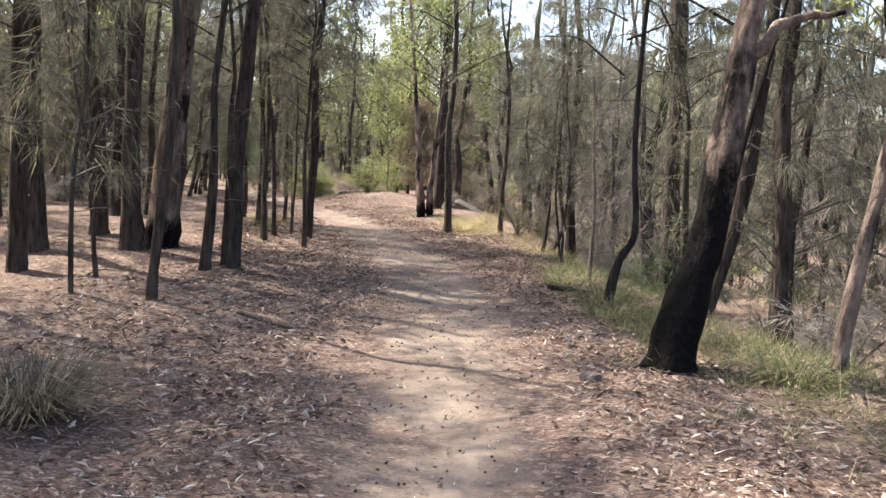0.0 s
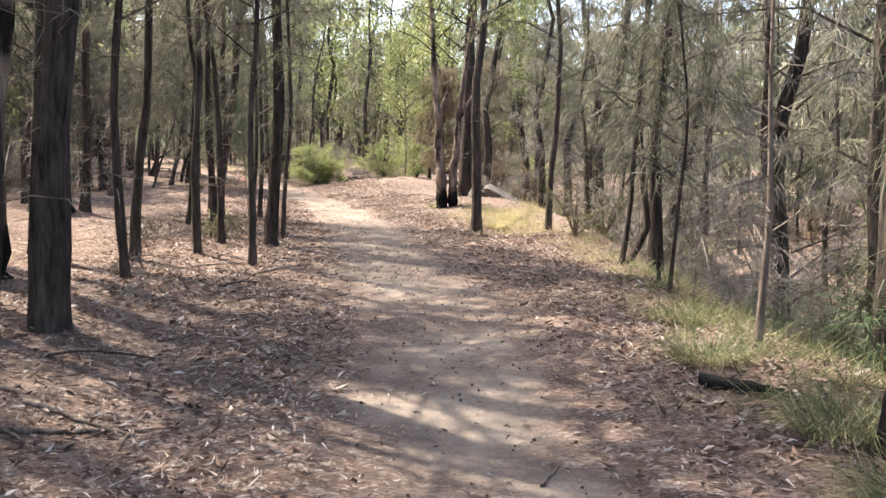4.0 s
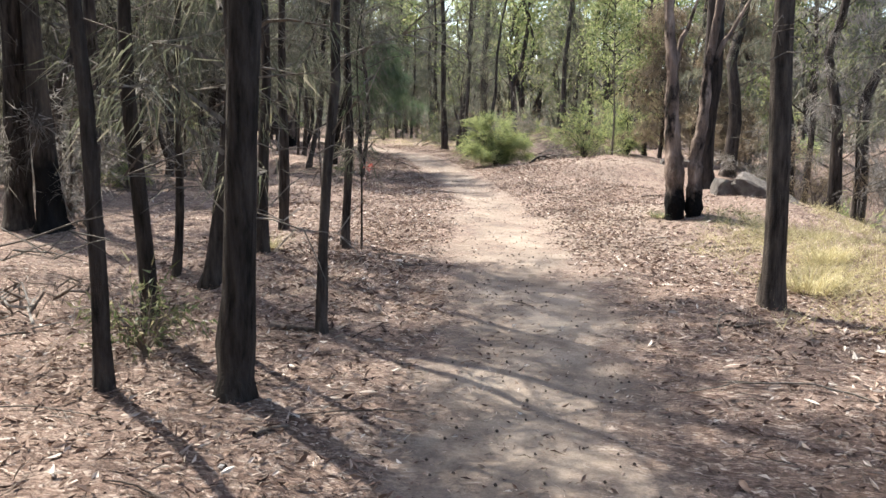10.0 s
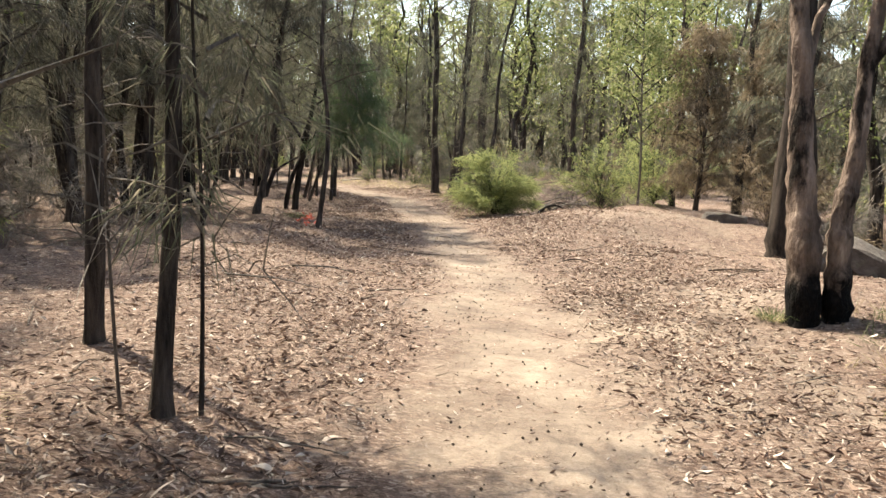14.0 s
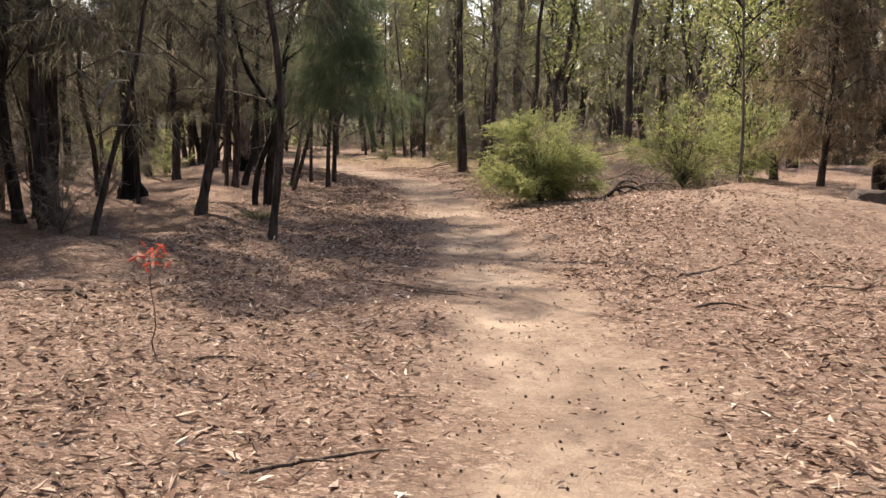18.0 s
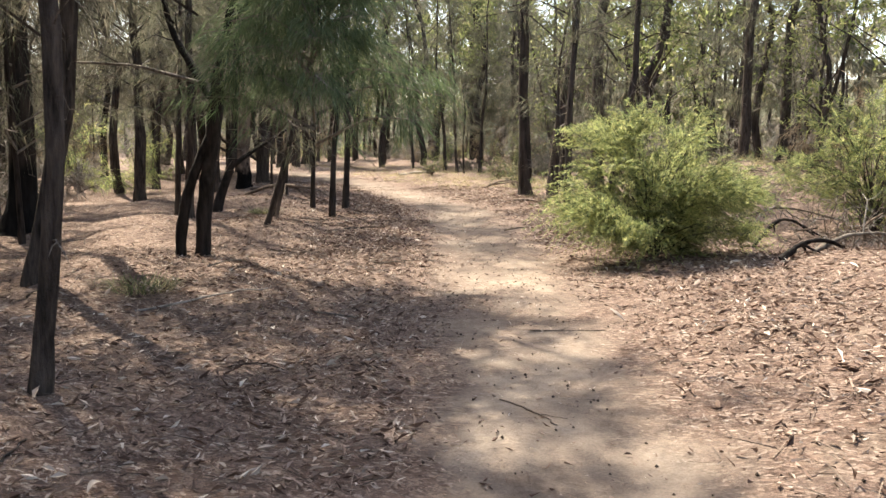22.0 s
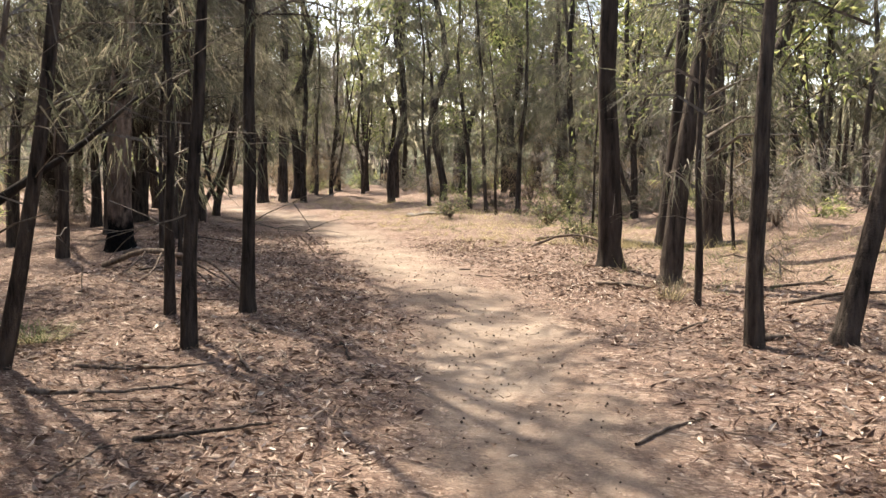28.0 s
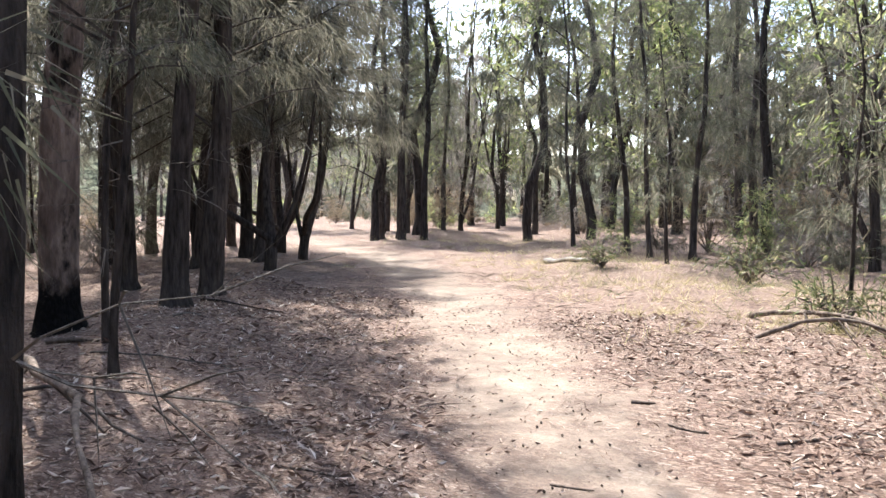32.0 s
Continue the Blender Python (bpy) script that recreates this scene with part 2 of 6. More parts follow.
NEEDLE_GREEN = leaf_material("green_needles", ((0.0, (0.06, 0.10, 0.05)), (0.5, (0.11, 0.165, 0.085)), (1.0, (0.19, 0.23, 0.12))), 0.5)
NEEDLE_GREY = leaf_material("grey_needles", ((0.0, (0.13, 0.12, 0.107)), (0.5, (0.235, 0.213, 0.19)), (1.0, (0.38, 0.34, 0.305))), 0.58)
NEEDLE_DARK = leaf_material("dark_needles", ((0.0, (0.06, 0.06, 0.043)), (0.5, (0.125, 0.12, 0.09)), (0.85, (0.19, 0.177, 0.136)), (1.0, (0.30, 0.265, 0.21))), 0.6)
# paler copy of NEEDLE: haze and backlight of the distance put into the colour
NEEDLE_FAR_PALE = leaf_material("far_needles_paled", ((0.0, (0.12, 0.122, 0.085)), (0.5, (0.20, 0.198, 0.142)), (0.8, (0.265, 0.254, 0.185)), (1.0, (0.36, 0.325, 0.25))), 0.64)
GUMLEAF = leaf_material("gum_leaves", ((0.0, (0.10, 0.13, 0.05)), (0.5, (0.215, 0.25, 0.10)), (0.85, (0.34, 0.36, 0.155)), (1.0, (0.42, 0.39, 0.23))), 0.62, 0.45)
WATTLE = leaf_material("wattle_leaves", ((0.0, (0.085, 0.12, 0.068)), (0.4, (0.23, 0.285, 0.125)), (0.75, (0.43, 0.465, 0.185)), (1.0, (0.62, 0.60, 0.28))), 0.66, 0.5)
DRYLEAF = leaf_material("dry_foliage", ((0.0, (0.13, 0.095, 0.06)), (0.5, (0.235, 0.18, 0.12)), (1.0, (0.37, 0.30, 0.215))), 0.4, 0.8)
REDLEAF = leaf_material("red_leaves", ((0.0, (0.30, 0.04, 0.03)), (1.0, (0.50, 0.12, 0.08))), 0.4)
LITTER = leaf_material("fallen_leaves", ((0.0, (0.05, 0.028, 0.021)), (0.32, (0.135, 0.082, 0.061)), (0.62, (0.27, 0.188, 0.146)), (0.88, (0.43, 0.34, 0.28)), (1.0, (0.64, 0.575, 0.505))), 0.12, 0.75)
GRASS = leaf_material("green_grass", ((0.0, (0.06, 0.085, 0.035)), (0.5, (0.14, 0.16, 0.07)), (0.8, (0.26, 0.25, 0.125)), (1.0, (0.48, 0.41, 0.26))), 0.4, 0.6)
TUSSOCK = leaf_material("tussock_blades", ((0.0, (0.06, 0.055, 0.035)), (0.5, (0.125, 0.11, 0.07)), (0.85, (0.22, 0.19, 0.125)), (1.0, (0.34, 0.29, 0.2))), 0.3, 0.7)
STRAW = leaf_material("dry_grass", ((0.0, (0.26, 0.215, 0.105)), (0.5, (0.42, 0.365, 0.19)), (1.0, (0.60, 0.53, 0.33))), 0.35, 0.7)
def big_leaf_material():
    m = Mat("gum_leaf_dry", 0.7, 0.3)
    tone = m.ramp(m.chance(), ((0.0, (0.10, 0.058, 0.042)), (0.4, (0.26, 0.18, 0.135)), (0.75, (0.45, 0.37, 0.30)), (1.0, (0.62, 0.56, 0.48))))
    m.color(m.mix(0.6, tone, m.ramp(m.noise(40, 4), ((0.35, (0.55,)), (0.65, (1.0,)))), "MULTIPLY"))
    m.bump(m.noise(120, 3), 0.4, 0.002)
    return m.mat


BIGLEAF = big_leaf_material()
NUT = bark_material("gum_nut", (0.03, 0.022, 0.018), (0.09, 0.07, 0.055), 40.0)


def rock_material():
    m = Mat("rock", 0.9, 0.25)
    col = m.ramp(m.noise(3, 8, rough=0.65), ((0.3, (0.055, 0.047, 0.042)), (0.5, (0.125, 0.108, 0.098)), (0.7, (0.22, 0.195, 0.175))))
    col = m.mix(m.ramp(m.noise(7, 5), ((0.55, (0.0,)), (0.7, (0.7,)))), col, (0.13, 0.125, 0.10))
    m.color(col)
    m.bump(m.noise(6, 9, rough=0.75), 1.0, 0.09)
    return m.mat


ROCK = rock_material()


def hill_material():
    m = Mat("wooded_hill", 1.0, 0.05)
    col = m.ramp(m.noise(0.35, 8, rough=0.75), ((0.3, (0.045, 0.05, 0.033)), (0.5, (0.10, 0.105, 0.07)), (0.7, (0.17, 0.165, 0.12))))
    m.color(col)
    m.bump(m.noise(0.6, 6), 1.0, 2.0)
    return m.mat


HILL = hill_material()

# ---------------------------------------------------------------- mesh helpers


def mesh_of(name, verts, faces, material, smooth_shade=False):
    """A mesh from an (n, 3) array of places and an (m, k) array of corners."""
    verts, faces = np.asarray(verts, np.float32), np.asarray(faces, np.int32)
    me = bpy.data.meshes.new(name)
    k = faces.shape[1]
    me.vertices.add(len(verts))
    me.vertices.foreach_set("co", verts.ravel())
    me.loops.add(faces.size)
    me.loops.foreach_set("vertex_index", faces.ravel())
    me.polygons.add(len(faces))
    me.polygons.foreach_set("loop_start", np.arange(0, faces.size, k, dtype=np.int32))
    me.polygons.foreach_set("use_smooth", np.full(len(faces), smooth_shade))
    me.update(calc_edges=True)
    me.materials.append(material)
    return me


def part(name, me, parent, label=""):
    ob = new(name, me)
    ob.parent = parent
    return tagged(ob, label)


def merge(pieces):
    """Joins (verts, faces) pairs."""
    vs, fs, n = [], [], 0
    for v, f in pieces:
        vs.append(v)
        fs.append(np.asarray(f) + n)
        n += len(v)
    return np.concatenate(vs), np.concatenate(fs)


def tube(points, radii, sides=8, rng=None, rough=0.0, flare=0.0):
    """A tapered tube of triangles along points; rough swells and dents it; flare widens its foot."""
    p = np.asarray(points, float)
    n = len(p)
    t = np.gradient(p, axis=0)
    t /= np.linalg.norm(t, axis=1)[:, None] + 1e-9
    ref = np.array((0.31, 0.95, 0.05)) if abs(t[:, 2]).mean() > 0.6 else np.array((0.1, 0.2, 1.0))
    a = np.cross(t, ref)
    a /= np.linalg.norm(a, axis=1)[:, None] + 1e-9
    b = np.cross(t, a)
    th = np.linspace(0, 2 * np.pi, sides, endpoint=False)
    r = np.asarray(radii, float)[:, None] * np.ones((1, sides))
    if flare:
        lobes = 1 + 0.35 * np.sin(th * 3 + 1.1) + 0.2 * np.sin(th * 5 + 0.4)
        foot = np.exp(-np.linspace(0, 9, n))[:, None]
        r = r * (1 + flare * foot * lobes)
    if rough and rng is not None:
        r = r * (1 + rough * (rng.random((n, sides)) - 0.5) * 2 + rough * 0.8 * np.sin(th * 2 + rng.random() * 6)[None, :])
    v = p[:, None, :] + r[:, :, None] * (np.cos(th)[None, :, None] * a[:, None, :] + np.sin(th)[None, :, None] * b[:, None, :])
    v = v.reshape(-1, 3)
    i, j = np.meshgrid(np.arange(n - 1), np.arange(sides), indexing="ij")
    j2 = (j + 1) % sides
    q0, q1, q2, q3 = i * sides + j, i * sides + j2, (i + 1) * sides + j2, (i + 1) * sides + j
    f = np.concatenate([np.stack([q0, q1, q2], -1).reshape(-1, 3), np.stack([q0, q2, q3], -1).reshape(-1, 3)])
    tip = len(v)
    v = np.concatenate([v, p[-1:] + t[-1:] * r[-1, 0] * 0.4])
    k = np.arange(sides)
    f = np.concatenate([f, np.stack([(n - 1) * sides + k, (n - 1) * sides + (k + 1) % sides, np.full(sides, tip)], -1)])
    return v, f


def unit(v):
    return v / (np.linalg.norm(v, axis=-1, keepdims=True) + 1e-9)


def blades(p, d, length, width, rng):
    """Thin pointed blades from p along d."""
    n = len(p)
    s = unit(np.cross(d, rng.normal(size=(n, 3))))
    w = np.asarray(width) * np.ones(n)
    v = np.stack([p - s * w[:, None] / 2, p + s * w[:, None] / 2, p + d * (np.asarray(length) * np.ones(n))[:, None]], 1).reshape(-1, 3)
    return v, np.arange(3 * n).reshape(n, 3)


def leaves(p, d, length, width, rng, curl=0.15):
    """Lens-shaped leaves of two triangles folded along the rib."""
    n = len(p)
    side = unit(np.cross(d, rng.normal(size=(n, 3))))
    up = np.cross(side, d)
    ln, w = (np.asarray(length) * np.ones(n))[:, None], (np.asarray(width) * np.ones(n))[:, None]
    mid = p + d * ln * 0.45
    lift = up * (curl * ln)
    v = np.stack([p, mid + side * w / 2 + lift, p + d * ln, mid - side * w / 2 + lift], 1).reshape(-1, 3)
    k = 4 * np.arange(n)[:, None]
    return v, np.concatenate([k + np.array([[0, 1, 2]]), k + np.array([[0, 2, 3]])])


# ---------------------------------------------------------------- the lie of the land

def lerp_table(v, pairs):
    xs, ys = zip(*pairs)
    return np.interp(v, xs, ys)

TRACK = ((0.1, -12), (0.1, 8), (0, 11), (-0.6, 15), (-1.9, 21), (-2.95, 25), (-5, 32), (-7.6, 38.5), (-8.8, 41.1), (-10.4, 44.7),
         (-11.8, 47.2), (-14.1, 50.2), (-17.8, 54.6), (-23.5, 60), (-31, 65), (-42, 68.5), (-75, 70))

def off_track(x, y):
    """Distance from the middle of the trodden track, positive to the right of it."""
    best = np.full(np.shape(x), 1e9)
    side = np.zeros(np.shape(x))
    for (ax, ay), (bx, by) in zip(TRACK[:-1], TRACK[1:]):
        dx, dy = bx - ax, by - ay
        n2 = dx * dx + dy * dy
        k = np.clip(((x - ax) * dx + (y - ay) * dy) / n2, 0, 1)
        d = np.hypot(x - ax - k * dx, y - ay - k * dy)
        s = np.sign((x - ax) * dy - (y - ay) * dx)
        near = d < best
        best, side = np.where(near, d, best), np.where(near, s, side)
    return best * np.where(side == 0, 1, side)

def smooth(v):
    v = np.clip(v, 0, 1)
    return v * v * (3 - 2 * v)

def height(x, y):
    """Height of the ground."""
    x, y = np.asarray(x, float), np.asarray(y, float)
    z = 0.028 * np.clip(y - 37, 0, 15) + 0.02 * np.clip(y - 52, 0, 40)
    edge = lerp_table(y, ((-20, 3.6), (4, 3.4), (7, 3.0), (10, 2.3), (16, 2.0), (23, 2.0), (30, 1.6), (36, 0.6), (43, 0.3), (50, 5), (60, 12), (200, 30)))
    deep = lerp_table(y, ((-20, 3.4), (28, 3.2), (42, 2.2), (52, 0.9), (70, 0.6)))
    z = z - deep * smooth((x - edge) / 5.5)
    z = z + 0.62 * np.exp(-((x + 3.1) / 2.3) ** 2 - ((y - 39.5) / 3.6) ** 2)
    z = z + 0.22 * np.exp(-((x - 0.4) / 1.6) ** 2 - ((y - 31.0) / 3.0) ** 2)
    z = z + 0.8 * np.exp(-((x + 6.6) / 2.1) ** 2 - ((y - 53.6) / 2.9) ** 2)
    d = off_track(x, y)
    wild = smooth((np.abs(d) - 1.2) / 3)
    z = z - 0.05 * (1 - smooth((np.abs(d) - 0.3) / 1.3))
    z = z + 0.10 * smooth((-d - 1.6) / 1.5)
    z = z + wild * 0.07 * (np.sin(0.9 * x + 0.5 * y) + np.sin(1.3 * y - 0.6 * x + 1.3) + 0.5 * np.sin(2.7 * x + 1.9 * y))
    z = z + 0.012 * (np.sin(3.1 * x + 1.0 * y) + np.sin(2.3 * y - 3.7 * x + 0.5))
    return z


def build_ground():
    def axis(lo, hi, step, far_lo, far_hi):
        mid = np.arange(lo, hi + step / 2, step)
        out_hi, out_lo, s = [], [], step
        v = mid[-1]
        while v < far_hi:
            s *= 1.22
            v += s
            out_hi.append(v)
        v, s = mid[0], step
        while v > far_lo:
            s *= 1.22
            v -= s
            out_lo.append(v)
        return np.array(out_lo[::-1] + list(mid) + out_hi)

    xs, ys = axis(-24, 9, 0.28, -900, 900), axis(-2, 64, 0.4, -900, 900)
    gx, gy = np.meshgrid(xs, ys)
    gz = height(gx, gy)
    v = np.stack([gx, gy, gz], -1).reshape(-1, 3)
    w = len(xs)
    i, j = np.meshgrid(np.arange(len(ys) - 1), np.arange(w - 1), indexing="ij")
    k = (i * w + j).ravel()
    me = mesh_of("ground", v, np.stack([k, k + 1, k + w + 1, k + w], -1), EARTH, True)
    d = off_track(v[:, 0], v[:, 1])
    half = lerp_table(v[:, 1], ((0, 0.42), (10, 0.48), (16, 0.62), (24, 0.66), (30, 0.55), (40, 0.55), (60, 0.6)))
    worn_or_sunlit = 1 - smooth((np.abs(d) - half * 0.4) / (half * 1.7))
    worn_or_sunlit = worn_or_sunlit * 0.88
    # sandy mound, and a clearing whose strong sunlight is put into paler ground colour
    bare = np.exp(-((v[:, 0] + 2.6) / 2.6) ** 2 - ((v[:, 1] - 38.5) / 4.5) ** 2)
    sunlit_clearing = np.exp(-((v[:, 0] + 2.0) / 2.5) ** 2 - ((v[:, 1] - 27.3) / 4.6) ** 2)
    worn_or_sunlit = np.maximum(worn_or_sunlit, np.maximum(0.6 * bare, 0.74 * sunlit_clearing))
    edge = lerp_table(v[:, 1], ((-20, 2.2), (7, 2.0), (10, 1.6), (16, 2.0), (23, 2.0), (30, 2.6), (44, 1)))
    grassy = smooth((v[:, 0] - edge) / 0.8) * np.interp(v[:, 1], (0, 13, 16, 34, 36), (0.8, 0.8, 0.45, 0.4, 0)) + 0.4 * np.exp(-((d - 5.0) / 2.2) ** 2) * smooth((v[:, 1] - 46) / 4)
    for name, values in (("trodden", worn_or_sunlit), ("grassy", grassy)):
        a = me.attributes.new(name, "FLOAT", "POINT")
        a.data.foreach_set("value", np.asarray(values, np.float32))
    tagged(new("ground", me), "sandy forest floor with a trodden dirt track and brown leaf litter", "ground", kind="structure")


build_ground()


def build_backdrop():
    rng = np.random.default_rng(5)
    n = 180
    th = np.linspace(0, 2 * np.pi, n + 1)
    rings = []
    for r, base in ((105, -6), (118, 5.5), (128, 8.0), (140, 9.5)):
        bumpy = np.interp(th, np.linspace(0, 2 * np.pi, 61), np.r_[rng.random(60), 0.5]) * 5 * (base > 0)
        rings.append(np.stack([-8 + r * np.cos(th), 32 + r * np.sin(th), base + bumpy], -1))
    v = np.concatenate(rings)
    w = n + 1
    i, j = np.meshgrid(np.arange(3), np.arange(n), indexing="ij")
    k = (i * w + j).ravel()
    tagged(new("backdrop", mesh_of("backdrop", v, np.stack([k, k + 1, k + w + 1, k + w], -1), HILL, True)),
           "distant wooded slope behind the trees", "hill", kind="structure")


build_backdrop()

# ---------------------------------------------------------------- trees


def limbs(rng, z0, z1, count, reach, rise=0.5, droop=0.5, r0=0.02, lean=(0, 0)):
    """Side branches off a stem that stands on the origin: the tubes, and points and ways along them."""
    pieces, pts, ways = [], [], []
    for k in range(count):
        z = z0 + (z1 - z0) * ((k + rng.random()) / count) ** 0.9
        a = k * 2.4 + rng.random() * 1.2
        size = reach * (1 - 0.62 * (z - z0) / max(z1 - z0, 0.1)) * (0.55 + 0.6 * rng.random())
        s = np.linspace(0, 1, 6)
        out = size * s
        up = size * (rise * s - droop * s * s) + 0.05 * size * rng.normal(size=6) * s
        bend = a + 0.5 * rng.normal() * s
        p = np.stack([lean[0] * z + np.cos(bend) * out, lean[1] * z + np.sin(bend) * out, z + up], -1)
        pieces.append(tube(p[[0, 2, 3, 5]], (r0 * (1 - 0.8 * s) * (0.6 + 0.5 * rng.random()))[[0, 2, 3, 5]], 3))
        pts.append(p)
        ways.append(np.gradient(p, axis=0))
    return pieces, np.array(pts), np.array(ways)


def sprout(rng, pts, n, s0=0.25):
    """n places along branches, with the ways of the branches there."""
    b = rng.integers(0, len(pts), n)
    s = (s0 + (1 - s0) * rng.random(n) ** 0.8) * 4.999
    i = s.astype(int)
    f = (s - i)[:, None]
    p = pts[b, i] * (1 - f) + pts[b, i + 1] * f
    return p, unit(pts[b, i + 1] - pts[b, i])


def needle_crown(seed, z0, z1, reach, count, tufts, per, length, width, spread=0.35):
    """Wispy crown: fine branches, hung with tufts of long drooping needles."""
    rng = np.random.default_rng(seed)
    wood, pts, _ = limbs(rng, z0, z1, count, reach, 0.75, 0.55, 0.022)
    p, d = sprout(rng, pts, tufts)
    # every tuft hangs off a short side twig
    off = unit(rng.normal(size=p.shape) * (1, 1, 0.5)) * (0.05 + 0.3 * rng.random((tufts, 1)))
    tip = p + off
    tw, tf = blades(p, unit(off), np.linalg.norm(off, axis=1), 0.008, rng)
    wood.append((tw, tf))
    q = np.repeat(tip, per, 0) + rng.normal(size=(tufts * per, 3)) * 0.05
    way = unit(np.repeat(unit(off) * 0.7 + d * 0.5, per, 0) + rng.normal(size=q.shape) * spread + np.array((0, 0, -1.05)))
    green = blades(q, way, length * (0.55 + 0.8 * rng.random(len(q))), width * (0.6 + 0.8 * rng.random(len(q))), rng)
    return merge(wood), green


def leafy_crown(seed, z0, z1, reach, count, clumps, per, length, width, tight=0.22):
    """Open crown: rising limbs with loose clumps of hanging leaves at their ends."""
    rng = np.random.default_rng(seed)
    wood, pts, _ = limbs(rng, z0, z1, count, reach, 0.9, 0.25, 0.035)
    c, d = sprout(rng, pts, clumps, 0.4)
    q = np.repeat(c, per, 0) + rng.normal(size=(clumps * per, 3)) * tight
    way = unit(rng.normal(size=q.shape) * 0.7 + np.array((0, 0, -0.6)) + np.repeat(d, per, 0) * 0.3)
    return merge(wood), leaves(q, way, length * (0.6 + 0.8 * rng.random(len(q))), width * (0.6 + 0.8 * rng.random(len(q))), rng)


def crown_set(maker, mat, name, wood_mat, seeds, **kw):
    made = []
    for s in seeds:
        (wv, wf), (gv, gf) = maker(s, **kw)
        made.append((mesh_of("branchwork", wv, wf, wood_mat), mesh_of(name, gv, gf, mat)))
    return made


OAK_HIGH = crown_set(needle_crown, NEEDLE, "crown", BARK, (1, 2, 3, 4), z0=2.9, z1=9.3, reach=1.9, count=26, tufts=330, per=11, length=0.32, width=0.0095)
OAK_LOW = crown_set(needle_crown, NEEDLE, "crown", TWIG, (5, 6, 7, 8), z0=1.5, z1=7.6, reach=1.9, count=32, tufts=480, per=11, length=0.31, width=0.009)
OAK_FAR = crown_set(needle_crown, NEEDLE_FAR_PALE, "crown", BARK, (9, 10, 11, 12), z0=1.3, z1=9.0, reach=2.3, count=20, tufts=290, per=7, length=0.6, width=0.042)
GREY_FAR = crown_set(needle_crown, NEEDLE_GREY, "crown", TWIG, (13, 14, 15), z0=0.7, z1=6.6, reach=1.9, count=24, tufts=320, per=7, length=0.5, width=0.032)
GREY_NEAR = crown_set(needle_crown, NEEDLE_GREY, "crown", TWIG, (30, 31), z0=0.7, z1=6.8, reach=1.6, count=40, tufts=560, per=9, length=0.27, width=0.0085, spread=0.3)
SAPLING = crown_set(needle_crown, NEEDLE, "crown", TWIG, (16, 17, 18), z0=0.9, z1=4.0, reach=0.9, count=18, tufts=130, per=8, length=0.28, width=0.010)
GUM_TOP = crown_set(leafy_crown, GUMLEAF, "crown", BARK, (20, 21, 22), z0=3.6, z1=9.5, reach=2.6, count=16, clumps=150, per=14, length=0.16, width=0.045)
GUM_FAR = crown_set(leafy_crown, GUMLEAF, "crown", BARK, (23, 24, 25), z0=1.6, z1=9.0, reach=2.3, count=22, clumps=140, per=13, length=0.19, width=0.068, tight=0.32)

OAK_GREEN = crown_set(needle_crown, NEEDLE_GREEN, "crown", TWIG, (29,), z0=1.35, z1=3.9, reach=1.3, count=34, tufts=950, per=18, length=0.26, width=0.0075)
OAK_MID = crown_set(needle_crown, NEEDLE, "crown", TWIG, (26, 27, 28), z0=1.5, z1=7.6, reach=1.9, count=26, tufts=340, per=10, length=0.33, width=0.0105)

OAK_DENSE = crown_set(needle_crown, NEEDLE_DARK, "crown", BARK, (35, 36), z0=1.9, z1=5.9, reach=2.6, count=36, tufts=1400, per=9, length=0.32, width=0.012, spread=0.34)
OAK_HANG = crown_set(needle_crown, NEEDLE_DARK, "crown", BARK, (32, 33, 34), z0=1.6, z1=7.0, reach=2.2, count=26, tufts=480, per=8, length=0.36, width=0.0135, spread=0.33)
# dense high crown, added mostly above the view to throw shade on the floor
OAK_SHADE_CROWN = crown_set(needle_crown, NEEDLE_DARK, "crown", BARK, (37, 38, 39), z0=3.6, z1=9.0, reach=2.0, count=30, tufts=600, per=9, length=0.34, width=0.0135, spread=0.36)

OAK_FINE = crown_set(needle_crown, NEEDLE_DARK, "crown", BARK, (52, 53), z0=1.6, z1=7.0, reach=2.0, count=30, tufts=560, per=12, length=0.3, width=0.0075, spread=0.33)
OAK_SPARSE = crown_set(needle_crown, NEEDLE, "crown", TWIG, (47, 48), z0=3.2, z1=9.0, reach=1.1, count=20, tufts=90, per=10, length=0.3, width=0.0085)

tree_rng = np.random.default_rng(77)
SUNNY = ((-1.6, 14.8, 1.6), (-4.4, 22.0, 1.3), (-3.4, 26.0, 1.3), (-2.0, 27.5, 3.4), (-3.4, 38.5, 3.2), (-6.5, 42.0, 2.2), (-3.8, 29.5, 1.6), (-6.3, 34.5, 1.5), (0.6, 24.0, 1.8), (-9.0, 41.5, 1.3), (-0.3, 9.5, 1.6), (-12, 47.5, 1.8), (-15, 51.5, 1.6),
         (-15.3, 43.5, 2.4), (-19, 46.5, 2.6), (-9.0, 23.5, 2.4), (-13.4, 46.6, 1.5), (-17.5, 50.5, 1.6), (-14, 54, 2.4), (-10, 53, 2.2), (-18.5, 58.5, 2.6), (-8.3, 48.5, 1.6), (-7.5, 36.5, 1.2),
         (-6.0, 28.0, 1.8), (-11.5, 44.2, 1.8), (-14.2, 48.6, 1.7), (-2.9, 26.0, 1.6), (-4.4, 31.0, 1.4), (-9.6, 44.5, 1.5), (-12.2, 42.8, 1.3), (-6.2, 22.5, 1.4))
